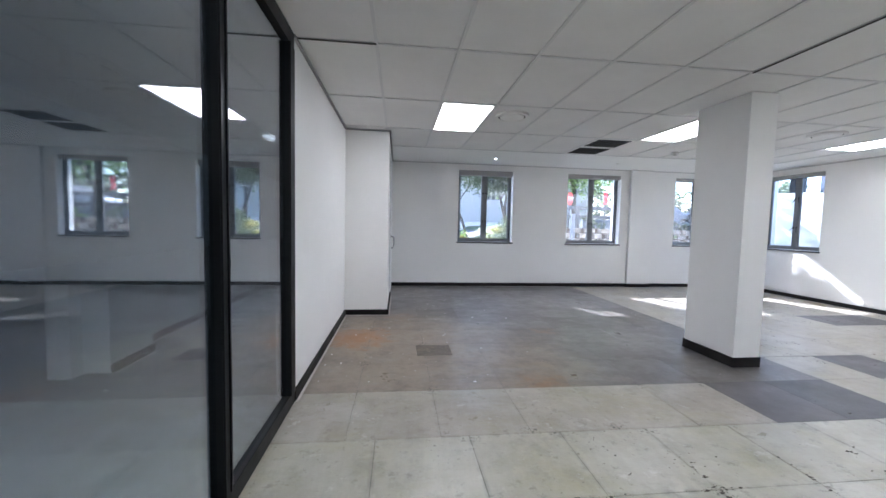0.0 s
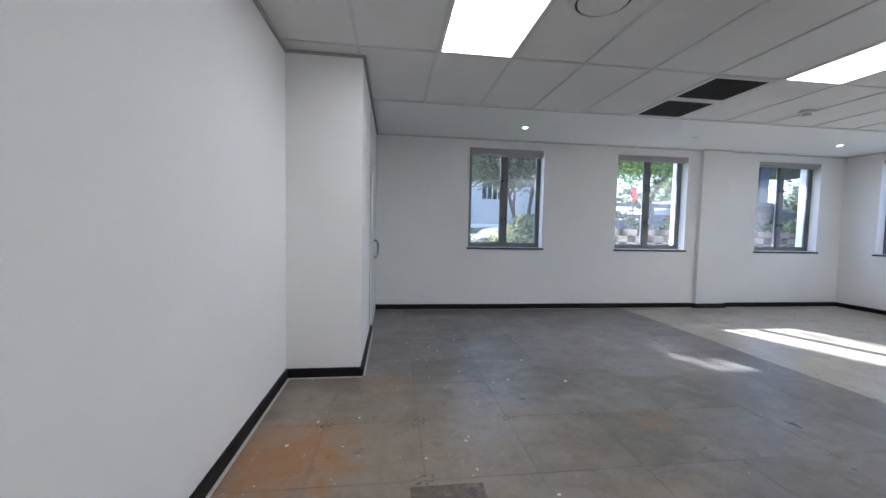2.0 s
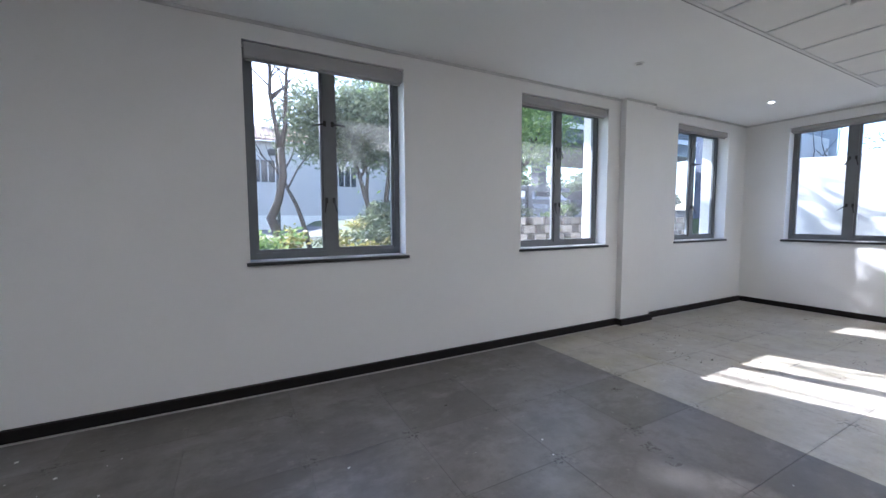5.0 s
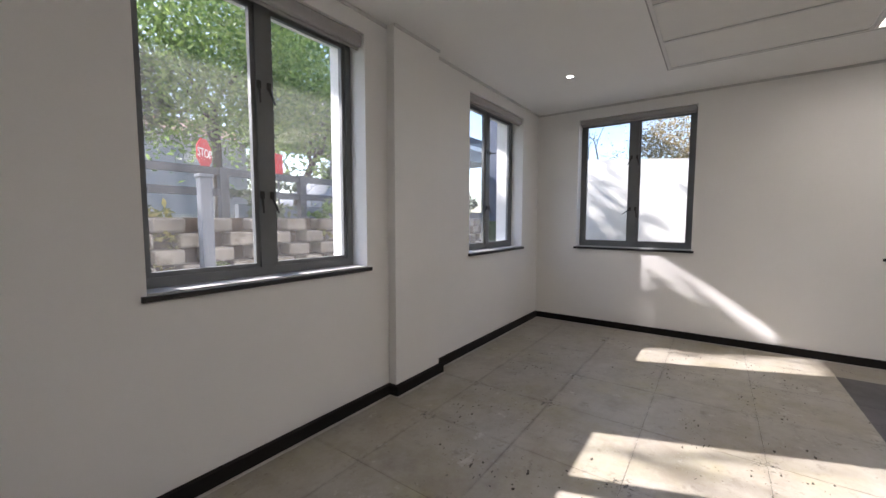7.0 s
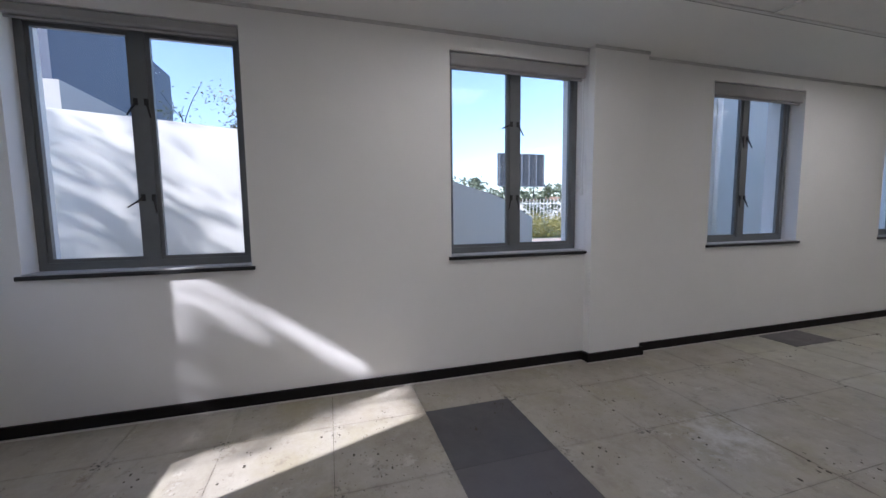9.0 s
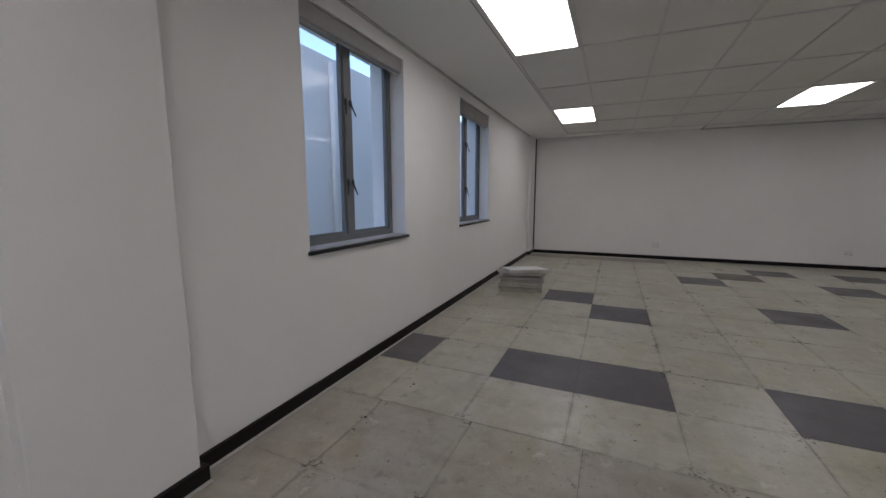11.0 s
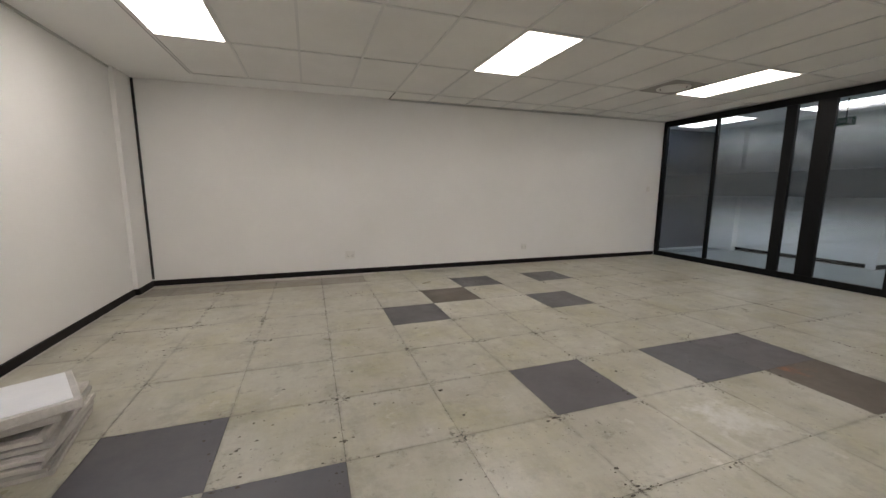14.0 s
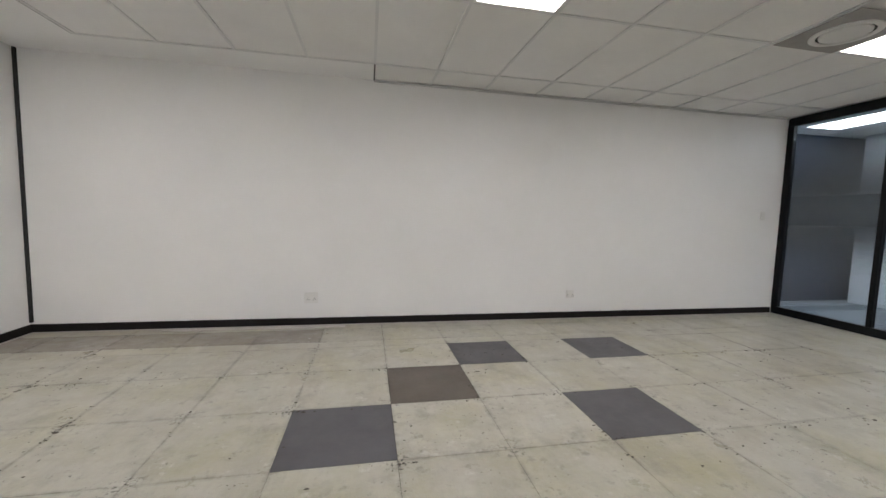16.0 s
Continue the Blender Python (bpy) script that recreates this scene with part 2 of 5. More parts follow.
def glass_material(name, tint=(1, 1, 1), gloss=0.03, haze=0.0, dust=0.0, rise=5.0, edge_gloss=0.7):
    """Flat pane: clear transmission with real Fresnel gloss."""
    m, n, l, b = material(name)
    n.remove(b)
    tr, gl, fr, mx = n.new("ShaderNodeBsdfTransparent"), n.new("ShaderNodeBsdfGlossy"), n.new("ShaderNodeLayerWeight"), n.new("ShaderNodeMixShader")
    tr.inputs[0].default_value = (*tint, 1)
    gl.inputs["Roughness"].default_value = haze
    fr.inputs[0].default_value = 0.5
    pw, ma = n.new("ShaderNodeMath"), n.new("ShaderNodeMath")
    pw.operation, ma.operation = "POWER", "MULTIPLY_ADD"
    l.new(fr.outputs["Facing"], pw.inputs[0])
    pw.inputs[1].default_value = rise
    l.new(pw.outputs[0], ma.inputs[0])
    ma.inputs[1].default_value, ma.inputs[2].default_value = edge_gloss, gloss
    l.new(ma.outputs[0], mx.inputs[0])
    if dust:
        tl, df, m1, m2 = n.new("ShaderNodeBsdfTranslucent"), n.new("ShaderNodeBsdfDiffuse"), n.new("ShaderNodeMixShader"), n.new("ShaderNodeMixShader")
        nz = noise_node(n, l, 2.2, 7, 0.7, world_pos(n))
        rp = ramp_node(n, l, nz.outputs[0], [(0.3, (dust * 0.6,) * 3), (0.7, (dust * 1.5,) * 3)])
        tl.inputs[0].default_value = df.inputs[0].default_value = (0.8, 0.8, 0.8, 1)
        m1.inputs[0].default_value = 0.3
        l.new(tl.outputs[0], m1.inputs[1])
        l.new(df.outputs[0], m1.inputs[2])
        l.new(rp.outputs[0], m2.inputs[0])
        l.new(tr.outputs[0], m2.inputs[1])
        l.new(m1.outputs[0], m2.inputs[2])
        l.new(m2.outputs[0], mx.inputs[1])
    else:
        l.new(tr.outputs[0], mx.inputs[1])
    l.new(gl.outputs[0], mx.inputs[2])
    l.new(mx.outputs[0], n["Material Output"].inputs[0])
    return m


def film_material(name):
    """Frosted vinyl whose dots thin out towards its upper and lower edge."""
    m, n, l, b = material(name)
    p = world_pos(n)
    sx = n.new("ShaderNodeSeparateXYZ")
    l.new(p, sx.inputs[0])
    mr = n.new("ShaderNodeMapRange")
    mr.inputs[1].default_value, mr.inputs[2].default_value = 0.6, 2.4
    l.new(sx.outputs[2], mr.inputs[0])
    f = ramp_node(n, l, mr.outputs[0], [(0.06, (0, 0, 0)), (0.20, (0.25,) * 3), (0.36, (0.90,) * 3), (0.50, (0.93,) * 3), (0.66, (0.65,) * 3), (0.82, (0.28,) * 3), (1.0, (0, 0, 0))])
    f.color_ramp.interpolation = "B_SPLINE"
    tr, df, mx = n.new("ShaderNodeBsdfTransparent"), n.new("ShaderNodeBsdfDiffuse"), n.new("ShaderNodeMixShader")
    df.inputs[0].default_value = (0.080, 0.085, 0.092, 1)
    l.new(f.outputs[0], mx.inputs[0])
    l.new(tr.outputs[0], mx.inputs[1])
    l.new(df.outputs[0], mx.inputs[2])
    l.new(mx.outputs[0], n["Material Output"].inputs[0])
    n.remove(b)
    return m


def glow_material(name, color, strength):
    m, n, l, b = material(name)
    b.inputs["Base Color"].default_value = (0.9, 0.9, 0.88, 1)
    b.inputs["Emission Color"].default_value = (*color, 1)
    b.inputs["Emission Strength"].default_value = strength
    return m


def leaf_material(name, a, c2, gloss=0.55):
    m, n, l, b = material(name)
    r = n.new("ShaderNodeNewGeometry").outputs["Random Per Island"]
    c = ramp_node(n, l, r, [(0.0, a), (1.0, c2)]).outputs[0]
    l.new(c, b.inputs["Base Color"])
    b.inputs["Roughness"].default_value = gloss
    tl, mx = n.new("ShaderNodeBsdfTranslucent"), n.new("ShaderNodeMixShader")
    l.new(c, tl.inputs[0])
    mx.inputs[0].default_value = 0.6
    l.new(b.outputs[0], mx.inputs[1])
    l.new(tl.outputs[0], mx.inputs[2])
    l.new(mx.outputs[0], n["Material Output"].inputs[0])
    return m


WALL = surface("white_wall_paint", (0.86, 0.855, 0.84), 0.62, 0.03, 0.8, 180, 0.06)
PLASTER = surface("ceiling_plaster", (0.85, 0.85, 0.84), 0.75, 0.03, 0.6, 120, 0.05)
CEIL_TILE = surface("mineral_ceiling_tile", (0.80, 0.795, 0.78), 0.85, 0.05, 1.2, 260, 0.25)
T_BAR = surface("ceiling_t_bar", (0.69, 0.69, 0.685), 0.45, 0.04, 3, 80, 0.0)
SKIRT = surface("black_skirting", (0.009, 0.0075, 0.0075), 0.6, 0.25, 5, 90, 0.1, spec=0.25)
BEAD = surface("pale_floor_bead", (0.60, 0.57, 0.53), 0.7, 0.12, 6, 70, 0.1)
GREY_FRAME = surface("grey_window_steel", (0.17, 0.18, 0.185), 0.42, 0.10, 4, 120, 0.05)
BLACK_METAL = surface("black_partition_aluminium", (0.0045, 0.005, 0.006), 0.42, 0.2, 4, 120, 0.03, spec=0.2)
BLACK_IRON = surface("black_window_stay", (0.02, 0.02, 0.02), 0.4, 0.2, 8, 120, 0.03)
SILL_BLACK = surface("black_sill_nosing", (0.02, 0.02, 0.022), 0.35, 0.2, 5, 90, 0.05)
SILL_TOP = surface("worn_sill_paint", (0.50, 0.50, 0.50), 0.5, 0.2, 8, 60, 0.2, dirt=(0.2, 0.19, 0.18))
BLIND = surface("grey_blind_fabric", (0.40, 0.39, 0.385), 0.8, 0.06, 4, 220, 0.2)
CHROME = surface("brushed_steel", (0.34, 0.34, 0.35), 0.28, 0.05, 9, 200, 0.0, metal=1.0)
DOOR_WHITE = surface("white_door_paint", (0.80, 0.80, 0.80), 0.35, 0.02, 1, 160, 0.03)
PLASTIC = surface("white_plastic", (0.78, 0.77, 0.74), 0.4, 0.03, 5, 120, 0.0)
DARK_GAP = surface("dark_gap", (0.03, 0.03, 0.03), 0.8, 0.1, 4, 60, 0.0)
GLASS = glass_material("window_glass", (0.98, 0.99, 0.985), 0.014, dust=0.028)
PART_GLASS = glass_material("partition_glass", (0.80, 0.87, 0.92), 0.05, haze=0.025, rise=2.0, edge_gloss=0.95)
FILM = film_material("frosted_film")
SCRAPED = (0.62, 0.61, 0.58)
CREAM = floor_tile_material("cream_floor_panel", (0.50, 0.485, 0.405), (0.60, 0.585, 0.51), (0.39, 0.36, 0.285), (0.27, 0.25, 0.205), 0.25, 0.38, 0.0, edge=True, obj_var=0.13, rim=0.5, spots=((3.75, -0.35, 0.16, SCRAPED), (1.0, -1.6, 0.05, (0.42, 0.33, 0.24))))
CREAM_DUSTY = floor_tile_material("dusty_cream_floor_panel", (0.42, 0.395, 0.335), (0.50, 0.47, 0.41), (0.33, 0.285, 0.225), (0.27, 0.235, 0.19), 0.25, 0.40, 0.0, edge=True, obj_var=0.10, rim=0.35, spots=((6.85, 3.82, 0.16, SCRAPED),))
BAND = floor_tile_material("brown_grey_floor_strip", (0.30, 0.265, 0.225), (0.38, 0.34, 0.29), (0.23, 0.195, 0.15), (0.20, 0.175, 0.145), 0.32, 0.5, 0.0, edge=True)
GREY_TILE = floor_tile_material("dark_grey_floor_panel", (0.075, 0.075, 0.088), (0.115, 0.115, 0.13), (0.13, 0.12, 0.12), (0.10, 0.09, 0.085), 0.32, 0.58, 0.0, obj_var=0.2, warm=(1.22, 1.12, 1.02))
RUST_TILE = floor_tile_material("rusty_brown_floor_panel", (0.10, 0.088, 0.072), (0.145, 0.122, 0.098), (0.13, 0.10, 0.075), (0.09, 0.08, 0.07), 0.35, 0.6, 0.0, spots=((2.70, -0.68, 0.05, (0.30, 0.12, 0.055)),))
BARE = floor_tile_material("bare_brown_grey_floor_panel", (0.135, 0.122, 0.114), (0.215, 0.200, 0.190), (0.095, 0.078, 0.066), (0.26, 0.245, 0.23), 0.24, 0.46, 0.08, rust=True, obj_var=0.24, edge=True)
CARPET = surface("grey_corridor_carpet", (0.27, 0.29, 0.30), 0.95, 0.12, 2, 240, 0.4)
PANEL_EDGE = surface("grey_floor_panel_edge", (0.58, 0.55, 0.51), 0.6, 0.2, 6, 80, 0.2, dirt=(0.3, 0.27, 0.23), per_object=0.3)
PANEL_TOP = surface("white_panel_laminate", (0.86, 0.86, 0.86), 0.4, 0.05, 4, 120, 0.03)
DARK_WALL = surface("dark_blue_corridor_wall", (0.010, 0.022, 0.050), 0.45, 0.1, 2, 100, 0.05)
LIGHT = glow_material("led_diffuser", (1.0, 0.93, 0.80), 1.6)
SPOT = glow_material("downlight_lens", (1.0, 0.97, 0.92), 6.0)
VENT_BLACK = surface("black_eggcrate", (0.05, 0.05, 0.05), 0.6, 0.2, 9, 90, 0.0)


# ---- mesh helpers ----
def add_box(bm, x0, y0, z0, x1, y1, z1, idx=0, m=None):
    vs = [bm.verts.new(v) for v in ((x0, y0, z0), (x1, y0, z0), (x1, y1, z0), (x0, y1, z0), (x0, y0, z1), (x1, y0, z1), (x1, y1, z1), (x0, y1, z1))]
    if m is not None:
        for v in vs:
            v.co = m @ v.co
    for q in ((0, 3, 2, 1), (4, 5, 6, 7), (0, 1, 5, 4), (1, 2, 6, 5), (2, 3, 7, 6), (3, 0, 4, 7)):
        bm.faces.new([vs[i] for i in q]).material_index = idx
    return vs


def box(x0, y0, z0, x1, y1, z1, bevel=0.0, m=None):
    bm = bmesh.new()
    add_box(bm, min(x0, x1), min(y0, y1), min(z0, z1), max(x0, x1), max(y0, y1), max(z0, z1), 0, m)
    if bevel:
        bmesh.ops.bevel(bm, geom=bm.edges[:], offset=bevel, segments=2, profile=0.5, affect="EDGES")
    return bm


def tube(points, r, seg=8, taper=None):
    """A round bar along points; taper gives a radius for each point."""
    bm = bmesh.new()
    rings = []
    pts = [Vector(p) for p in points]
    for i, p in enumerate(pts):
        d = (pts[min(i + 1, len(pts) - 1)] - pts[max(i - 1, 0)]).normalized()
        a = d.cross(Vector((0, 0, 1)) if abs(d.z) < 0.95 else Vector((1, 0, 0))).normalized()
        b = d.cross(a)
        rad = taper[i] if taper else r
        rings.append([bm.verts.new(p + (a * math.cos(2 * math.pi * k / seg) + b * math.sin(2 * math.pi * k / seg)) * rad) for k in range(seg)])
    for u, v in zip(rings, rings[1:]):
        for k in range(seg):
            bm.faces.new((u[k], u[(k + 1) % seg], v[(k + 1) % seg], v[k]))
    bm.faces.new(list(reversed(rings[0])))
    bm.faces.new(rings[-1])
    bmesh.ops.recalc_face_normals(bm, faces=bm.faces[:])
    return bm


def disc(x, y, z0, z1, r, seg=40, bevel=0.0):
    bm = bmesh.new()
    bmesh.ops.create_cone(bm, cap_ends=True, segments=seg, radius1=r, radius2=r, depth=abs(z1 - z0), matrix=Matrix.Translation((x, y, (z0 + z1) / 2)))
    if bevel:
        es = [e for e in bm.edges if abs(e.verts[0].co.z - e.verts[1].co.z) < 1e-5]
        bmesh.ops.bevel(bm, geom=es, offset=bevel, segments=2, profile=0.5, affect="EDGES")
    return bm


def ring(x, y, z0, z1, r0, r1, seg=40):
    bm = bmesh.new()
    loops = [[bm.verts.new((x + r * math.cos(2 * math.pi * k / seg), y + r * math.sin(2 * math.pi * k / seg), z)) for k in range(seg)] for r, z in ((r0, z0), (r1, z0), (r1, z1), (r0, z1))]
    for i in range(4):
        u, v = loops[i], loops[(i + 1) % 4]
        for k in range(seg):
            bm.faces.new((u[k], u[(k + 1) % seg], v[(k + 1) % seg], v[k]))
    bmesh.ops.recalc_face_normals(bm, faces=bm.faces[:])
    return bm


def mesh_of(name, bm, *mats, smooth=False):
    me = bpy.data.meshes.new(name)
    bm.to_mesh(me)
    bm.free()
    for m in mats:
        me.materials.append(m)
    if smooth:
        for p in me.polygons:
            p.use_smooth = True
    return me


def solid(name, bm, mats, label, category="", kind="", group="", smooth=False):
    """A top-level thing that is one mesh."""
    mats = mats if isinstance(mats, (list, tuple)) else [mats]
    return tagged(new(name, mesh_of(name, bm, *mats, smooth=smooth)), label, category, group, kind)


def empty(name, at, label, category, group="", kind="", rz=0.0):
    ob = new(name)
    ob.empty_display_size = 0.1
    ob.matrix_world = pose(*at, 0, 0, rz)
    return tagged(ob, label, category, group, kind)


def part(name, bm, mat, parent, label="", smooth=False):
    """One mesh object under a thing or a part, in its parent's own space."""
    ob = new(name, mesh_of(name, bm, mat, smooth=smooth))
    ob.parent = parent
    return tagged(ob, label)


def slab_with_holes(us, vs, holes, place, d0, d1):
    """A wall as one closed mesh: us, vs break lines, holes (u0, u1, v0, v1), place maps (u, v, depth) to the world."""
    us, vs = sorted(set(us + [h[i] for h in holes for i in (0, 1)])), sorted(set(vs + [h[i] for h in holes for i in (2, 3)]))
    bm = bmesh.new()
    memo = {}

    def vert(u, v, d):
        k = (round(u, 4), round(v, 4), round(d, 4))
        if k not in memo:
            memo[k] = bm.verts.new(place(u, v, d))
        return memo[k]

    def is_solid(i, j):
        if not (0 <= i < len(us) - 1 and 0 <= j < len(vs) - 1):
            return False
        u, v = (us[i] + us[i + 1]) / 2, (vs[j] + vs[j + 1]) / 2
        return not any(h[0] < u < h[1] and h[2] < v < h[3] for h in holes)

    for i in range(len(us) - 1):
        for j in range(len(vs) - 1):
            if not is_solid(i, j):
                continue
            a, b, c, d = (us[i], vs[j]), (us[i + 1], vs[j]), (us[i + 1], vs[j + 1]), (us[i], vs[j + 1])
            for dep in (d0, d1):
                bm.faces.new([vert(*q, dep) for q in (a, b, c, d)])
            for (p, q), (di, dj) in (((a, b), (0, -1)), ((b, c), (1, 0)), ((c, d), (0, 1)), ((d, a), (-1, 0))):
                if not is_solid(i + di, j + dj):
                    bm.faces.new((vert(*p, d0), vert(*q, d0), vert(*q, d1), vert(*p, d1)))
    bmesh.ops.recalc_face_normals(bm, faces=bm.faces[:])
    return bm


# ---- the plan ----
XW, XE, YS, YN, H = -0.80, 8.15, -5.05, 8.295, 2.70
CUP_X, CUP_Y = -0.182, 5.635
OUT = 0.36
SILL, HEAD = 0.985, 2.565
N_WIN = [(1.265, 2.485), (3.76, 5.04), (6.40, 7.655)]
E_WIN = [(6.525, 7.765), (3.845, 5.082), (1.15, 2.42), (-1.468, -0.255)]

north = lambda u, v, d: (u, YN + d, v)
east = lambda u, v, d: (XE + d, u, v)
solid("wall_north", slab_with_holes([-5.4, XE + OUT], [-0.3, 9.5], [(a, b, SILL, HEAD) for a, b in N_WIN], north, 0, OUT), WALL, "white painted plaster wall with three window openings", "wall", "structure")
solid("wall_east", slab_with_holes([YS - 0.3, YN], [-0.3, 9.5], [(a, b, SILL, HEAD) for a, b in E_WIN], east, 0, OUT), WALL, "white painted plaster wall with four window openings", "wall", "structure")
solid("wall_south", box(XW - 0.06, YS - 0.15, -0.3, XE, YS, 3.0), WALL, "large plain white painted wall", "wall", "structure")
solid("wall_west", box(XW - 0.12, 2.88, -0.3, XW, YN, 3.0), WALL, "white painted wall beside the glass partition", "wall", "structure")
solid("pier_north", box(5.25, YN - 0.075, -0.02, 5.79, YN, H, 0.004), WALL, "shallow white plastered wall pier", "pier", "structure")
solid("pier_east", box(XE - 0.085, 3.29, -0.02, XE, 3.843, H, 0.004), WALL, "shallow white plastered wall pier beside a window", "pier", "structure")
solid("pier_corner", box(XE - 0.05, YS, -0.02, XE, -4.58, H, 0.004), WALL, "shallow white wall pier in the room corner", "pier", "structure")
solid("corner_strip", box(XE - 0.075, YS, 0.1, XE - 0.051, YS + 0.022, H - 0.005), DARK_GAP, "narrow black vertical strip in the wall corner", "trim", "structure")
# unseen storeys; their height is set to shade the neighbouring wing
solid("roof_block", box(-5.4, YS - 1.4, 2.95, XE, YN, 9.4), PLASTER, "unseen upper storeys, high enough to shade the neighbouring wing", "building", "structure")
# unseen beam, added to cut off the high sun that enters the north windows
shade = empty("sunshade", (0, YN + OUT, 0), "unseen concrete beam on arms, added to cut the sun at the north windows", "sunshade", "", "structure")
part("beam", box(-5.0, 12.35 - YN - OUT, 4.94, 6.3, 12.45 - YN - OUT, 5.5), PLASTER, shade)
for x in (-4.9, 6.15):
    part("arm", box(x, 0, 5.1, x + 0.12, 12.35 - YN - OUT, 5.3), PLASTER, shade)

# column
col = empty("column", (3.455, 3.665, 0), "white square-edged plastered column with black skirting", "column")
part("shaft", box(-0.145, -0.33, 0, 0.145, 0.33, H, 0.004), WALL, col)
part("skirting", box(-0.155, -0.34, 0, 0.155, 0.34, 0.10, 0.003), SKIRT, col, "black skirting band")

# cupboard built into the corner
cup = empty("cupboard", (CUP_X, CUP_Y, 0), "white full-height built-in cupboard with a steel pull handle", "cupboard")
cy1 = YN - CUP_Y
part("body", box(XW - CUP_X, 0, 0, 0, 1.20, H), WALL, cup)
part("side_panel", box(XW - CUP_X, 1.206, 0, 0, cy1, H), DOOR_WHITE, cup)
cdoor = part("door", box(0.0, 1.50, 0.012, 0.012, 2.58, 2.16, 0.003), DOOR_WHITE, cup)
hp = [(0.012, 1.985, 0.87), (0.045, 1.985, 0.875), (0.062, 1.985, 0.91), (0.066, 1.985, 0.985), (0.062, 1.985, 1.06), (0.045, 1.985, 1.095), (0.012, 1.985, 1.10)]
part("handle", tube(hp, 0.013, 10), CHROME, cdoor, "curved steel pull handle", smooth=True)
for z in (0.87, 1.10):
    part("rose", tube([(0.012, 1.985, z), (0.02, 1.985, z)], 0.022, 16), CHROME, cdoor, "", smooth=True)
part("shadow_gap", box(0.0, 1.195, 0, 0.003, 1.211, H), DARK_GAP, cup, "dark vertical joint")


def skirting(name, x0, y0, x1, y1, side, back=None):
    """Black skirting board along a wall line with a pale bead at its foot; side: the way into the room."""
    sx, sy = side
    t = 0.034 if "north" in name else 0.024
    if back is not None:
        x0, y0 = (back if sx else x0), (back if sy else y0)
    ob = solid(name, box(x0, y0, 0.0045, x1 + sx * t if sx else x1, y1 + sy * t if sy else y1, 0.080, 0.003), SKIRT, "low black painted skirting board along the wall", "skirting", "structure")
    part("bead", box(x0, y0, 0.0, x1 + sx * (t + 0.018) if sx else x1, y1 + sy * (t + 0.018) if sy else y1, 0.004), BEAD, ob, "pale strip at the foot of the skirting")
    return ob


skirting("baseboard_north_1", CUP_X, YN, 5.25, YN, (0, -1))
skirting("baseboard_north_2", 5.222, YN - 0.075, 5.818, YN - 0.075, (0, -1), YN - 0.034)
skirting("baseboard_north_3", 5.79, YN, XE, YN, (0, -1))
skirting("baseboard_east_1", XE, 3.843, XE, YN - 0.017, (-1, 0))
skirting("baseboard_east_2", XE - 0.085, 3.262, XE - 0.085, 3.871, (-1, 0), XE - 0.024)
skirting("baseboard_east_3", XE, -4.58, XE, 3.29, (-1, 0))
skirting("baseboard_east_4", XE - 0.05, YS + 0.025, XE - 0.05, -4.552, (-1, 0), XE - 0.024)
skirting("baseboard_south", XW + 0.05, YS, XE - 0.05, YS, (0, 1))
skirting("baseboard_west_1", XW, 2.87, XW, CUP_Y - 0.017, (1, 0))
skirting("baseboard_west_2", XW, CUP_Y, CUP_X + 0.016, CUP_Y, (0, -1))
skirting("baseboard_west_3", CUP_X, CUP_Y, CUP_X, CUP_Y + 1.42, (1, 0))

# trim strips where walls meet the ceiling; their grey puts in the gap's shade
TRIM = surface("grey_shadow_gap_trim", (0.33, 0.33, 0.33), 0.6, 0.08, 4, 90, 0.0)


TRIM_PALE = surface("pale_shadow_gap_trim", (0.62, 0.62, 0.61), 0.6, 0.08, 4, 90, 0.0)


def shadow_gap_trim(name, x0, y0, x1, y1):
    # west strips take the darker grey, all others the pale one
    solid(name, box(x0, y0, H - 0.022, x1, y1, H - 0.0005), TRIM if "west" in name else TRIM_PALE, "thin grey trim strip standing for the shadow gap under the ceiling edge", "trim", "structure")


shadow_gap_trim("trim_north_1", CUP_X, YN - 0.014, 5.25, YN)
shadow_gap_trim("trim_north_2", 5.25, YN - 0.088, 5.79, YN - 0.075)
shadow_gap_trim("trim_north_3", 5.79, YN - 0.014, XE, YN)
shadow_gap_trim("trim_east_1", XE - 0.014, 3.843, XE, YN - 0.014)
shadow_gap_trim("trim_east_2", XE - 0.098, 3.29, XE - 0.085, 3.843)
shadow_gap_trim("trim_east_3", XE - 0.014, -4.58, XE, 3.29)
shadow_gap_trim("trim_west_1", XW, 2.89, XW + 0.02, CUP_Y - 0.014)
shadow_gap_trim("trim_west_2", XW, CUP_Y - 0.014, CUP_X + 0.02, CUP_Y)
shadow_gap_trim("trim_west_3", CUP_X, CUP_Y, CUP_X + 0.024, YN - 0.014)
shadow_gap_trim("trim_south", XW, YS, 4.81, YS + 0.014)

# ---- ceiling ----
GX = [7.32 - 0.6275 * k for k in range(13)]
GY = [6.72 - 1.257 * k for k in range(10)]
LIGHT_CELLS = [(c, r) for r in (1, 4, 7) for c in (0, 5, 10)]
VENT_CELL = (6, 0)


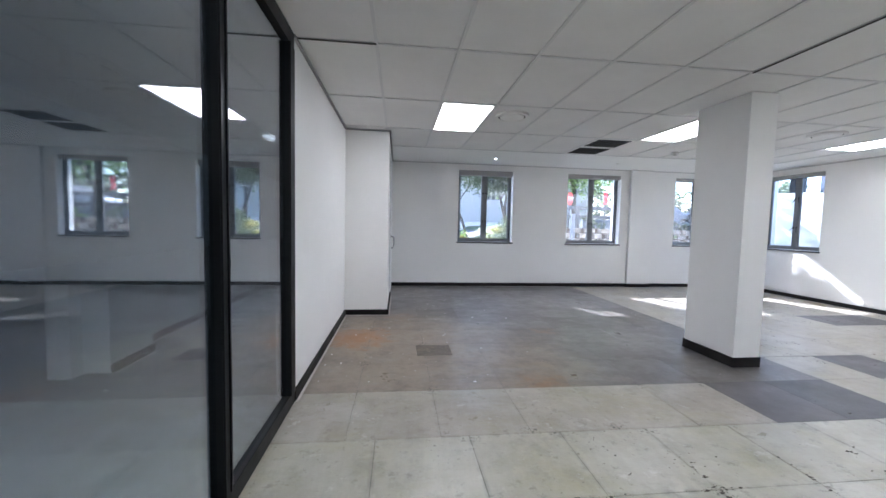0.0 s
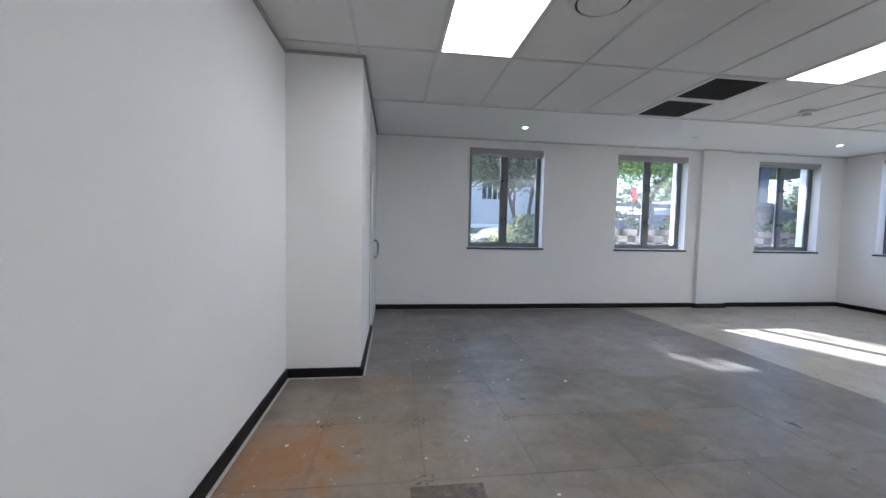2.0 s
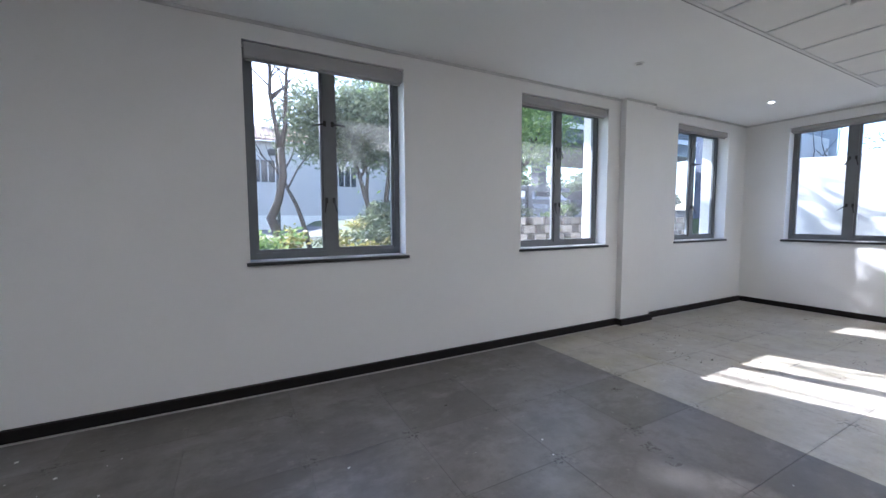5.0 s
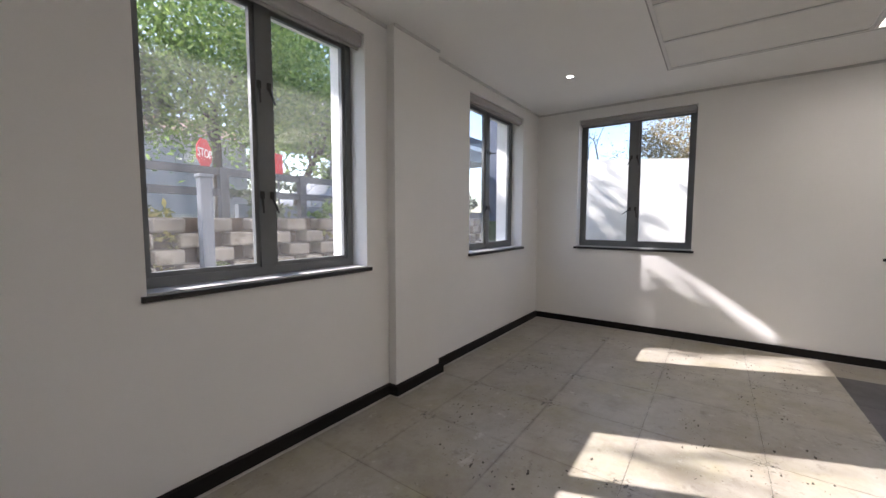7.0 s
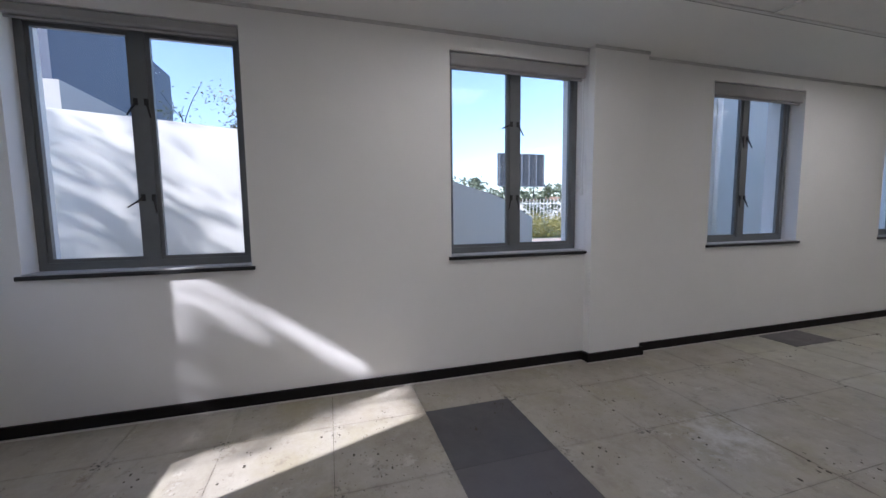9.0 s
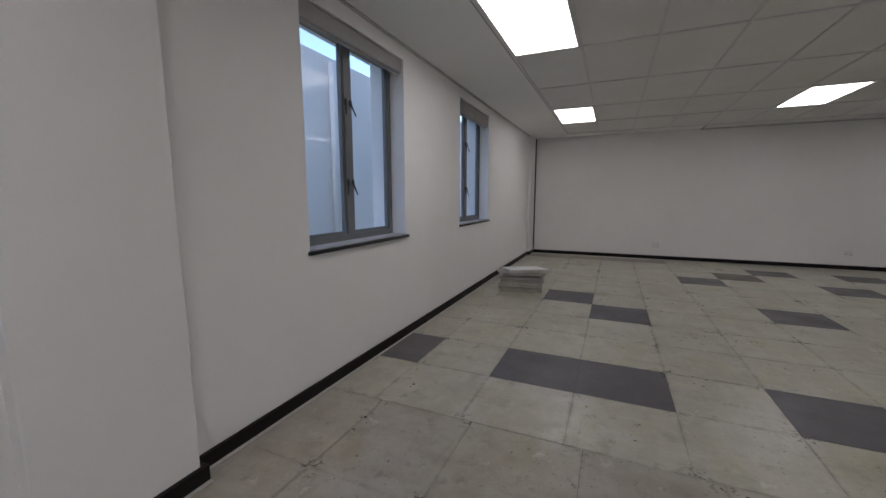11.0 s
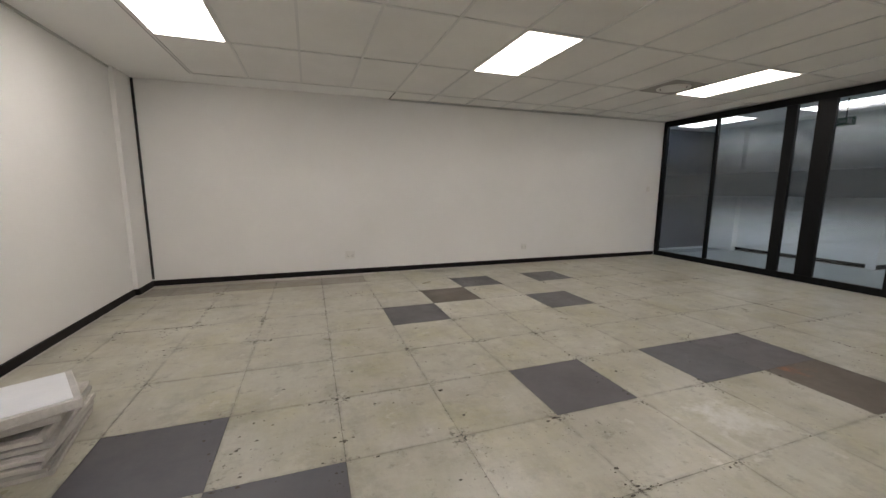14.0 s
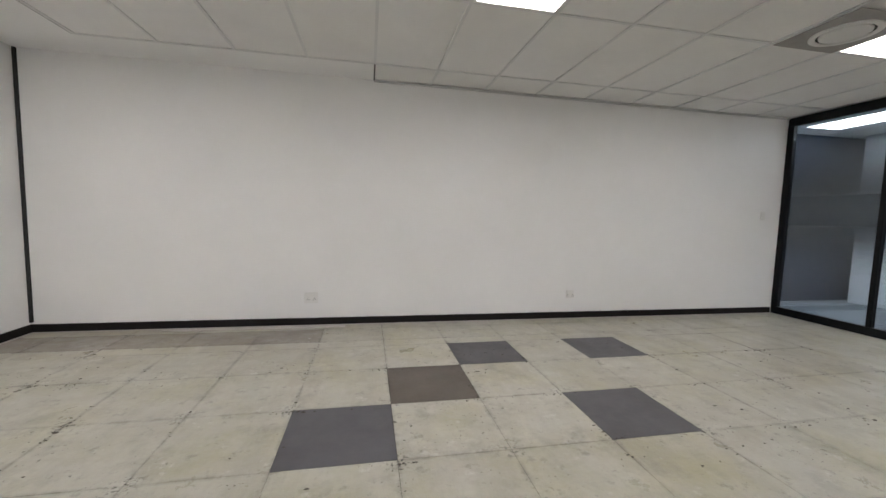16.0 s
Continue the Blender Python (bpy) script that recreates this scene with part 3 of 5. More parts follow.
def ceiling_mesh():
    bm = bmesh.new()
    z0, z1 = H, H + 0.03
    add_box(bm, CUP_X - 0.65, GY[0], z0, XE, YN, z1, 0)
    add_box(bm, GX[0], YS, z0, XE, GY[0], z1, 0)
    add_box(bm, GX[4], YS, z0, GX[0], GY[9], z1, 0)
    xs = GX + [XW]
    ys = GY + [YS]
    bw = 0.012
    for i in range(len(xs) - 1):
        for j in range(len(ys) - 1):
            if (i < 4 and j == 9) or (i, j) in LIGHT_CELLS or (i, j) == VENT_CELL:
                continue
            sag = 0.004 + 0.003 * random.random()
            add_box(bm, xs[i + 1] + bw, ys[j + 1] + bw, z0 + sag, xs[i] - bw, ys[j] - bw, z1, 1)
    for i, x in enumerate(xs[:-1]):
        add_box(bm, x - bw, (GY[9] if i < 4 else YS), z0 - 0.004, x + bw, GY[0] + bw, z1 - 0.002, 2)
    for j, y in enumerate(GY):
        for i in range(len(xs) - 1):
            add_box(bm, xs[i + 1] + bw, y - bw, z0 - 0.003, xs[i] - bw, y + bw, z1 - 0.002, 2)
    # shadow line round the tiled field, put in as thin grey strips
    add_box(bm, GX[0] + bw, GY[9], z0 - 0.003, GX[0] + bw + 0.010, GY[0] + bw + 0.010, z1 - 0.003, 4)
    add_box(bm, XW + 0.03, GY[0] + bw, z0 - 0.003, GX[0] + bw, GY[0] + bw + 0.010, z1 - 0.003, 4)
    # two open joints where tiles sit badly
    add_box(bm, GX[7] - 0.016, 1.72, z0 - 0.007, GX[7] + 0.006, GY[3], z0 - 0.0045, 3)
    add_box(bm, XW + 0.02, GY[3] - 0.016, z0 - 0.0065, GX[12], GY[3] + 0.006, z0 - 0.0035, 3)
    add_box(bm, GX[4] - 0.006, YS, z0 - 0.007, GX[4] + 0.008, GY[9], z0 - 0.0045, 3)
    return bm


solid("ceiling", ceiling_mesh(), [PLASTER, CEIL_TILE, T_BAR, DARK_GAP, TRIM], "suspended ceiling of white lay-in tiles with plastered borders", "ceiling", "structure")
solid("ceiling_void", box(XW, YS, H + 0.16, XE, YN, H + 0.2), DARK_GAP, "dark slab above the suspended ceiling", "slab", "structure")


def ceiling_light(x, y):
    ob = empty("ceiling_light", (x, y, H), "lit rectangular LED panel in the tiled ceiling", "ceiling light", "ceiling lights")
    w, d = 0.3137, 0.6285
    bm = bmesh.new()
    for a in ((-w + .013, -d + .013, -w + .03, d - .013), (w - .03, -d + .013, w - .013, d - .013), (-w + .03, -d + .013, w - .03, -d + .03), (-w + .03, d - .03, w - .03, d - .013)):
        add_box(bm, a[0], a[1], -0.006, a[2], a[3], 0.03)
    part("frame", bm, PLASTIC, ob)
    part("diffuser", box(-w + .03, -d + .03, -0.001, w - .03, d - .03, 0.02), LIGHT, ob, "glowing opal diffuser")
    return ob


cells = [((GX[c] + GX[c + 1]) / 2, (GY[r] + GY[r + 1]) / 2) for c, r in LIGHT_CELLS]
first_light = ceiling_light(*cells[0])
for x, y in cells[1:]:
    copy_thing(first_light, pose(x, y, H))


# ---- windows ----
def window_unit(name, centre, width, rz, group, stays, cord=False, roll=0.078):
    """Two-leaf steel casement in a deep reveal. Own space: x along the wall, y outwards from the inner wall face, z from the sill."""
    h = HEAD - SILL
    w = width / 2
    y0, y1 = 0.145, 0.195
    ob = empty(name, (*centre, SILL), "grey steel casement window with two leaves, closed", "window", group, "structure", rz)
    bm = bmesh.new()
    f = 0.045
    for a in ((-w, 0.012, -w + f, h), (w - f, 0.012, w, h), (-w + f, 0.012, w - f, 0.06), (-w + f, h - 0.05, w - f, h), (-0.042, 0.06, 0.042, h - 0.05)):
        add_box(bm, a[0], y0, a[1], a[2], y1, a[3])
    part("frame", bm, GREY_FRAME, ob)
    for s in (-1, 1):
        x0, x1 = (-w + f, -0.042) if s < 0 else (0.042, w - f)
        bm = bmesh.new()
        g = 0.024
        for a in ((x0, 0.06, x0 + g, h - 0.05), (x1 - g, 0.06, x1, h - 0.05), (x0 + g, 0.06, x1 - g, 0.06 + g), (x0 + g, h - 0.05 - g, x1 - g, h - 0.05)):
            add_box(bm, a[0], y0 + 0.014, a[1], a[2], y1 - 0.006, a[3])
        leaf = part("leaf", bm, GREY_FRAME, ob)
        pane = part("pane", box(x0 + g, y0 + 0.030, 0.06 + g, x1 - g, y0 + 0.035, h - 0.05 - g), GLASS, leaf, "clear glass pane")
        pane.visible_shadow = False
        for k, zz in enumerate((0.30 * h, 0.69 * h)):
            ang = stays[(k * 2 + (0 if s < 0 else 1)) % len(stays)]
            d = Vector((s * math.sin(radians(ang)), -0.25, -math.cos(radians(ang)))).normalized()
            p0 = Vector((s * 0.030, y0 - 0.004, zz))
            bmh = tube([p0, p0 + d * 0.025, p0 + d * 0.06, p0 + d * 0.108], 0.007, 6, [0.009, 0.008, 0.0065, 0.005])
            st = part("stay_handle", bmh, BLACK_IRON, leaf, "black lever handle")
            part("handle_plate", box(s * 0.030 - 0.012, y0 - 0.012, zz - 0.022, s * 0.030 + 0.012, y0 - 0.001, zz + 0.022, 0.002), BLACK_IRON, leaf)
    part("sill_top", box(-w, -0.005, -0.004, w, 0.148, 0.012), SILL_TOP, ob, "worn painted window board")
    part("sill_nosing", box(-w - 0.025, -0.028, -0.022, w + 0.025, -0.0055, 0.004, 0.003), SILL_BLACK, ob, "black sill nosing")
    part("outer_sill", box(-w, 0.198, -0.01, w, OUT + 0.03, 0.02), PLASTER, ob)
    bl = part("blind_cassette", box(-w + 0.008, 0.012, h - roll, w - 0.008, 0.085, h - 0.004, 0.012), BLIND, ob, "rolled-up grey roller blind")
    part("bottom_bar", tube([(-w + 0.02, 0.05, h - roll - 0.008), (w - 0.02, 0.05, h - roll - 0.008)], 0.010, 8), BLIND, bl)
    if cord:
        cp = [(w - 0.02 - 0.004 * math.sin(i), 0.02 + 0.006 * math.sin(i * 0.7), h - 0.10 - 0.09 * i) for i in range(12)]
        part("cord", tube(cp, 0.004, 6), PLASTIC, bl, "white bead chain")
        part("cord_loop", tube([(p[0] - 0.022, p[1], p[2]) for p in cp], 0.004, 6), PLASTIC, bl)
    return ob


for i, (a, b) in enumerate(N_WIN):
    window_unit("window_%d" % (i + 1), ((a + b) / 2, YN), b - a, 0, "north windows", [(10, 12, 72, 85), (4, 14, 4, 12), (60, 30, 70, 95)][i], roll=(0.11, 0.085, 0.075)[i])
for i, (a, b) in enumerate(E_WIN):
    window_unit("window_%d" % (i + 4), (XE, (a + b) / 2), b - a, -90, "east windows", [(52, 10, 25, 14), (18, 4, 65, 25), (20, 15, 15, 20), (20, 15, 15, 20)][i], cord=(i == 1), roll=(0.065, 0.10, 0.12, 0.17)[i])

# ---- glazed partition ----
PX0, PX1 = XW - 0.04, XW + 0.015
pt = empty("glass_partition", (0, 0, 0), "black aluminium framed glass partition with frosted bands", "partition", "", "structure")
part("bottom_rail", box(PX0, YS, 0, PX1, 2.88, 0.10, 0.004), BLACK_METAL, pt)
part("top_rail", box(PX0, YS, 2.585, PX1, 2.88, H - 0.006, 0.004), BLACK_METAL, pt)
POSTS = [(-5.05, -4.97), (-3.99, -3.94), (-2.93, -2.79), (-2.55, -2.34), (-1.60, -1.40), (-0.42, -0.36), (0.66, 0.72), (1.69, 1.765), (2.74, 2.88)]
for a, b in POSTS:
    part("post", box(PX0 - 0.004, a, 0.1, PX1 + 0.004, b, 2.585, 0.004), BLACK_METAL, pt)
for (a0, a1), (b0, b1) in zip(POSTS, POSTS[1:]):
    pn = part("glass_pane", box(XW - 0.022, a1, 0.1, XW - 0.012, b0, 2.585), PART_GLASS, pt, "grey-tinted glass pane")
    if b0 > -4.5:
        part("film", box(XW - 0.0255, a1 + 0.005, 0.6, XW - 0.0245, b0 - 0.005, 2.4), FILM, pn, "frosted vinyl fading at its edges")
for y in (1.698, 1.757, 2.748):
    part("glazing_bead", box(PX1 + 0.004, y - 0.006, 0.1, PX1 + 0.012, y + 0.006, 2.585), BLACK_METAL, pt)

# ---- corridor behind the glass ----
solid("corridor_floor", box(-5.2, -6.2, -0.06, XW - 0.055, YN, -0.004), CARPET, "grey carpet in the corridor", "floor", "structure")
solid("corridor_ceiling", box(-5.2, -6.2, H + 0.002, XW - 0.06, YN, H + 0.04), CEIL_TILE, "plain white corridor ceiling", "ceiling", "structure")
solid("corridor_wall_1", box(-2.90, 3.40, 0, -2.72, YN, H), WALL, "white corridor wall", "wall", "structure")
solid("corridor_wall_2", box(-2.72, 3.52, 0, -2.50, 4.10, H, 0.003), WALL, "white corridor wall pier", "pier", "structure")
solid("corridor_wall_3", box(-3.26, -4.93, 0, -3.10, -2.75, H), WALL, "white corridor wall", "wall", "structure")
solid("corridor_wall_4", box(-5.2, -2.75, 0, -3.10, -2.62, H), WALL, "white corridor return wall", "wall", "structure")
solid("corridor_wall_5", box(-5.3, -6.2, 0, -5.2, YN, H), WALL, "white far corridor wall", "wall", "structure")
solid("corridor_wall_6", box(-5.2, -6.0, 0, XW - 0.06, -5.7, H), DARK_WALL, "dark blue end wall of the corridor", "wall", "structure")
solid("corridor_wall_7", box(-3.26, -5.53, 0, -2.95, -4.932, H, 0.003), WALL, "white corridor pier", "pier", "structure")
skirting("baseboard_corridor_1", -2.72, 4.10, -2.72, YN, (1, 0))
skirting("baseboard_corridor_2", -2.50, 3.52, -2.50, 4.10, (1, 0))
skirting("baseboard_corridor_3", -3.10, -4.93, -3.10, -2.75, (1, 0))
skirting("baseboard_corridor_4", -5.2, -2.62, -3.10, -2.62, (0, 1))
skirting("baseboard_corridor_5", -5.2, -2.6, -5.2, YN, (1, 0))
# the last two panels are unseen additions that brighten the corridor behind the glass
for x, y in ((-2.05, -2.75), (-4.2, -1.6), (-1.75, -4.72), (-2.05, 1.1), (-1.9, 6.9)):
    copy_thing(first_light, pose(x, y, H - 0.003))
ex = empty("exit_sign", (-1.6, -2.61, 2.365), "small green and white running-way-out sign hung in the corridor", "sign")
part("sign_body", box(-0.02, -0.11, -0.06, 0.02, 0.11, 0.06, 0.004), surface("exit_green", (0.02, 0.10, 0.06), 0.4, 0.05), ex)
part("arrow", box(0.0205, -0.08, -0.012, 0.023, 0.01, 0.012), BLIND, ex)
part("pictogram", box(0.0205, 0.03, -0.04, 0.023, 0.08, 0.04), BLIND, ex)
part("rod", box(-0.006, -0.006, 0.06, 0.006, 0.006, H - 2.365), BLACK_METAL, ex)

# ---- ceiling fittings ----
def round_diffuser(x, y):
    ob = empty("air_diffuser", (x, y, H), "round white air diffuser in a ceiling tile", "air diffuser", "air diffusers")
    part("outer_ring", ring(0, 0, -0.022, 0.006, 0.165, 0.205, 48), PLASTIC, ob, smooth=False)
    part("throat", ring(0, 0, -0.014, 0.004, 0.150, 0.165, 48), DARK_GAP, ob, "shaded slot")
    part("core", disc(0, 0, -0.026, 0.004, 0.148, 48, 0.008), PLASTIC, ob)
    return ob


dif = round_diffuser(1.325, 4.58)
copy_thing(dif, pose(5.75, 4.62, H))
dif2 = round_diffuser(1.355, -3.05)
tagged(dif2, "round white air diffuser set in a dull grey ceiling plate", "air diffuser", "air diffusers")
part("plate", box(-0.30, -0.29, -0.012, 0.30, 0.29, -0.0065, 0.002), surface("dull_grey_plate", (0.36, 0.345, 0.33), 0.6, 0.15, 5, 80, 0.1), dif2, "dusty grey square plate")
slot = empty("ceiling_slot", (-0.21, -3.54, H), "short white linear slot fitting in the ceiling", "air slot")
for k in (-0.03, 0.03):
    part("rail", box(k - 0.012, -0.2, -0.012, k + 0.012, 0.2, -0.0045, 0.002), PLASTIC, slot)
part("gap", box(-0.017, -0.19, -0.008, 0.017, 0.19, -0.0048), BLIND, slot)


def eggcrate(x0, y0, x1, y1):
    ob = empty("return_air_grille", (x0, y0, H), "black eggcrate return air grille in the ceiling", "air grille", "return air grilles")
    w, d = x1 - x0, y1 - y0
    bm = bmesh.new()
    n1, n2 = 24, 20
    for i in range(n1 + 1):
        x = w * i / n1
        add_box(bm, x - 0.0018, 0, 0.0, x + 0.0018, d, 0.02)
    for i in range(n2 + 1):
        y = d * i / n2
        add_box(bm, 0, y - 0.0018, 0.001, w, y + 0.0018, 0.019)
    tagged(part("grid", bm, VENT_BLACK, ob), kind="stuff")
    part("backing", box(0, 0, 0.06, w, d, 0.07), DARK_GAP, ob)
    bm = bmesh.new()
    for a in ((-0.025, -0.025, 0, d + 0.025), (w, -0.025, w + 0.025, d + 0.025), (0, -0.025, w, 0), (0, d, w, d + 0.025)):
        add_box(bm, a[0], a[1], -0.004, a[2], a[3], 0.024)
    part("frame", bm, PLASTIC, ob, "white metal frame")
    return ob


vx0, vx1 = GX[7] + 0.04, GX[6] - 0.04
eggcrate(vx0, 6.14, vx1, 6.67)
eggcrate(vx0, 5.52, vx1, 6.04)
bm = bmesh.new()
add_box(bm, GX[7] + 0.012, GY[1] + 0.012, H + 0.004, GX[6] - 0.012, 5.49, H + 0.03)
add_box(bm, GX[7] + 0.012, 6.065, H + 0.0, GX[6] - 0.012, 6.115, H + 0.03)
solid("grille_infill", bm, PLASTIC, "white infill strips round the ceiling grilles", "trim", "structure")
sm = empty("smoke_detector", (4.72, 6.18, H), "small round off-white smoke detector on the ceiling", "smoke detector")
part("base", disc(0, 0, -0.026, 0.0, 0.068, 32, 0.004), PLASTIC, sm, smooth=False)
part("chamber", disc(0, 0, -0.062, -0.026, 0.042, 24, 0.006), PLASTIC, sm)


def downlight(x, y, lit=True):
    ob = empty("downlight", (x, y, H), "small round recessed ceiling downlight, " + ("lit" if lit else "unlit"), "downlight", "downlights")
    part("trim", ring(0, 0, -0.006, 0.0, 0.028, 0.045, 28), PLASTIC, ob)
    part("lens", disc(0, 0, -0.003, -0.001, 0.028, 24), SPOT if lit else BLIND, ob)
    return ob


downlight(1.88, 7.52)
downlight(4.47, 7.52, False)
downlight(6.97, 7.52)


# ---- sockets ----
def socket(x, z, size=(0.145, 0.085), label="white double wall socket above the skirting"):
    w, h = size[0] / 2, size[1] / 2
    ob = empty("wall_socket", (x, YS, z), label, "socket", "wall sockets")
    part("plate", box(-w, 0, -h, w, 0.011, h, 0.003), PLASTIC, ob)
    for s in (-1, 1):
        part("rocker", box(s * 0.034 - 0.009, 0.0112, 0.012, s * 0.034 + 0.009, 0.0155, 0.03, 0.001), PLASTIC, ob)
        for dx, dz in ((0, -0.004), (-0.011, -0.022), (0.011, -0.022)):
            part("pin_hole", box(s * 0.034 + dx - 0.0035, 0.0112, dz - 0.0035, s * 0.034 + dx + 0.0035, 0.012, dz + 0.0035), DARK_GAP, ob)
    return ob


socket(5.47, 0.305, (0.145, 0.12))
socket(2.35, 0.305, (0.10, 0.10))
sw = empty("light_switch", (-0.49, YS, 1.36), "white light switch plate on the plain wall", "switch")
part("plate", box(-0.036, 0, -0.055, 0.036, 0.01, 0.055, 0.003), PLASTIC, sw)
part("rocker", box(-0.012, 0.0102, -0.02, 0.012, 0.014, 0.02, 0.002), PLASTIC, sw)


# ---- stack of floor panels ----
def floor_panel(x, y, z, rz, tilt=0.0, top=PANEL_EDGE, label="grey raised-floor panel lying in a stack", w=0.6, d=0.6, t=0.03):
    bm = box(-w / 2, -d / 2, 0, w / 2, d / 2, t, 0.004)
    ob = solid("floor_panel", bm, [PANEL_EDGE], label, "floor panel", "", "stack of floor panels")
    ob.matrix_world = pose(x, y, z, tilt, 0, rz)
    part("face", box(-w / 2 + 0.03, -d / 2 + 0.03, t, w / 2 - 0.03, d / 2 - 0.03, t + 0.003), top, ob)
    return ob


SX, SY = 7.55, -1.28
for k in range(6):
    floor_panel(SX + random.uniform(-0.014, 0.014), SY + random.uniform(-0.014, 0.014), 0.0005 + k * 0.0345, 9 + random.uniform(-3.5, 3.5), t=0.0245)
floor_panel(SX + 0.02, SY + 0.03, 0.214, 24, 4.0, PANEL_EDGE, "grey raised-floor panel lying askew on the stack", t=0.034)
floor_panel(SX - 0.05, SY + 0.05, 0.254, 29, 5.5, PANEL_TOP, "white-faced floor panel lying askew on top of the stack", t=0.046)

# batten left on the floor along the plain wall
plate = empty("floor_hatch", (0.37, 4.0, 0.0), "darker square cover plate set in the bare floor", "floor hatch")
part("cover", box(-0.185, -0.165, -0.001, 0.185, 0.165, 0.0025, 0.001), surface("worn_dark_plate", (0.135, 0.112, 0.085), 0.55, 0.35, 7, 50, 0.2, dirt=(0.24, 0.19, 0.14), dirt_at=(0.5, 0.66)), plate)
chips = bmesh.new()
rc = random.Random(14)
for k in range(250):
    cx = min(rc.gauss(-0.25, 0.6), 3.7) if k < 225 else rc.uniform(0.5, 3.8)
    cy = rc.uniform(3.15, 8.1)
    if cx < XW + 0.06 or (cx < CUP_X + 0.05 and cy > CUP_Y - 0.05):
        continue
    s = 0.002 + 0.009 * rc.random() ** 3
    add_box(chips, -s, -s * rc.uniform(0.4, 1), 0, s, s * rc.uniform(0.4, 1), s * 0.4, 0, pose(cx, cy, 0.0004, 0, 0, rc.uniform(0, 180)))
solid("plaster_chips", chips, PLASTIC, "scattered white plaster crumbs on the bare floor", "debris", "stuff")
crumbs = bmesh.new()
rc = random.Random(23)
for k in range(330):
    lx, ly = rc.randint(0, 12), rc.randint(0, 9)
    cx, cy = 7.75 - 0.6075 * lx, 1.70 - 0.5985 * ly
    along = rc.random() < 0.5
    sx_, sy_ = (0.11, 0.010) if along else (0.010, 0.11)
    if k % 3 == 0:
        cx, cy, sx_, sy_ = rc.uniform(1.2, 7.9), rc.uniform(-4.4, 2.6), rc.uniform(0.03, 0.2), rc.uniform(0.03, 0.2)
    if k % 4 == 0:
        cx, cy, sx_, sy_ = rc.uniform(4.2, 7.9), rc.uniform(3.2, 8.0), rc.uniform(0.03, 0.14), rc.uniform(0.03, 0.14)
    for q in range(rc.randint(5, 16)):
        px, py = cx + rc.gauss(0, sx_), cy + rc.gauss(0, sy_)
        if px > XE - 0.1 or py > YN - 0.12 or px < XW + 0.1:
            continue
        n = rc.randint(4, 7)
        r, a0 = 0.002 + 0.012 * rc.random() ** 3, rc.uniform(0, 6.3)
        ex, ey = rc.uniform(0.5, 1.6), rc.uniform(0.3, 0.9)
        top = [crumbs.verts.new((px + r * ex * rc.uniform(0.5, 1.1) * math.cos(a0 + 6.283 * i / n), py + r * ey * rc.uniform(0.5, 1.1) * math.sin(a0 + 6.283 * i / n), 0.0022)) for i in range(n)]
        low = [crumbs.verts.new((v.co.x, v.co.y, 0.0002)) for v in top]
        crumbs.faces.new(top)
        for i in range(n):
            crumbs.faces.new((low[i], low[(i + 1) % n], top[(i + 1) % n], top[i]))
solid("glue_crumbs", crumbs, surface("old_glue", (0.085, 0.073, 0.058), 0.8, 0.3, 20, 90, 0.2), "dark crumbs of old carpet glue on the floor panels", "debris", "stuff")
solid("floor_batten", box(5.1, YS + 0.10, 0.001, 6.9, YS + 0.135, 0.012), BEAD, "pale batten strip lying along the wall", "batten")

# ---- outside ----
GRASS = surface("grass_ground", (0.05, 0.075, 0.022), 0.9, 0.4, 0.9, 30, 0.5, dirt=(0.10, 0.08, 0.05))
ASPHALT = surface("asphalt", (0.10, 0.10, 0.105), 0.85, 0.15, 0.5, 60, 0.3)
RENDER_WHITE = surface("white_outdoor_render", (0.78, 0.77, 0.74), 0.8, 0.05, 0.7, 70, 0.2)
RENDER_GREY = surface("pale_grey_render", (0.52, 0.51, 0.50), 0.85, 0.06, 0.6, 60, 0.2)
ROOF_TILE = surface("clay_roof_tile", (0.42, 0.27, 0.20), 0.8, 0.2, 1.5, 25, 0.3, per_object=0.15)
BLOCK = surface("concrete_block", (0.29, 0.26, 0.225), 0.9, 0.3, 3, 50, 0.5, dirt=(0.12, 0.10, 0.075), dirt_at=(0.48, 0.66), per_object=0.55)
BARK = surface("tree_bark", (0.045, 0.036, 0.03), 0.9, 0.3, 5, 40, 0.6)
BLUE_WALL = surface("dark_blue_cladding", (0.06, 0.08, 0.13), 0.5, 0.1, 1, 30, 0.05)
DARK_STEEL = surface("dark_painted_steel", (0.05, 0.055, 0.065), 0.5, 0.15, 2, 60, 0.05)
RED_SIGN = surface("red_sign_paint", (0.60, 0.03, 0.03), 0.4, 0.06, 3, 60, 0.0)
POST_GREY = surface("blue_grey_post_paint", (0.12, 0.135, 0.165), 0.6, 0.15, 3, 60, 0.1)
WINDOW_DARK = surface("dark_far_window", (0.03, 0.035, 0.045), 0.15, 0.1, 2, 40, 0.0)
LEAF_GREEN = leaf_material("green_leaves", (0.08, 0.15, 0.045), (0.26, 0.35, 0.11))
# olive leaf tone; its pale end also puts some haze into far trees
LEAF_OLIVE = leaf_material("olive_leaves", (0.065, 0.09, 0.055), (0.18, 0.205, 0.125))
LEAF_YELLOW = leaf_material("yellow_green_leaves", (0.18, 0.19, 0.05), (0.38, 0.32, 0.11))
LEAF_AUTUMN = leaf_material("autumn_leaves", (0.26, 0.19, 0.08), (0.46, 0.36, 0.17))
GRASS_BLADE = leaf_material("grass_blades", (0.10, 0.14, 0.03), (0.30, 0.32, 0.09))
LEAF_DARK = leaf_material("dark_conifer_needles", (0.015, 0.035, 0.018), (0.04, 0.07, 0.035))


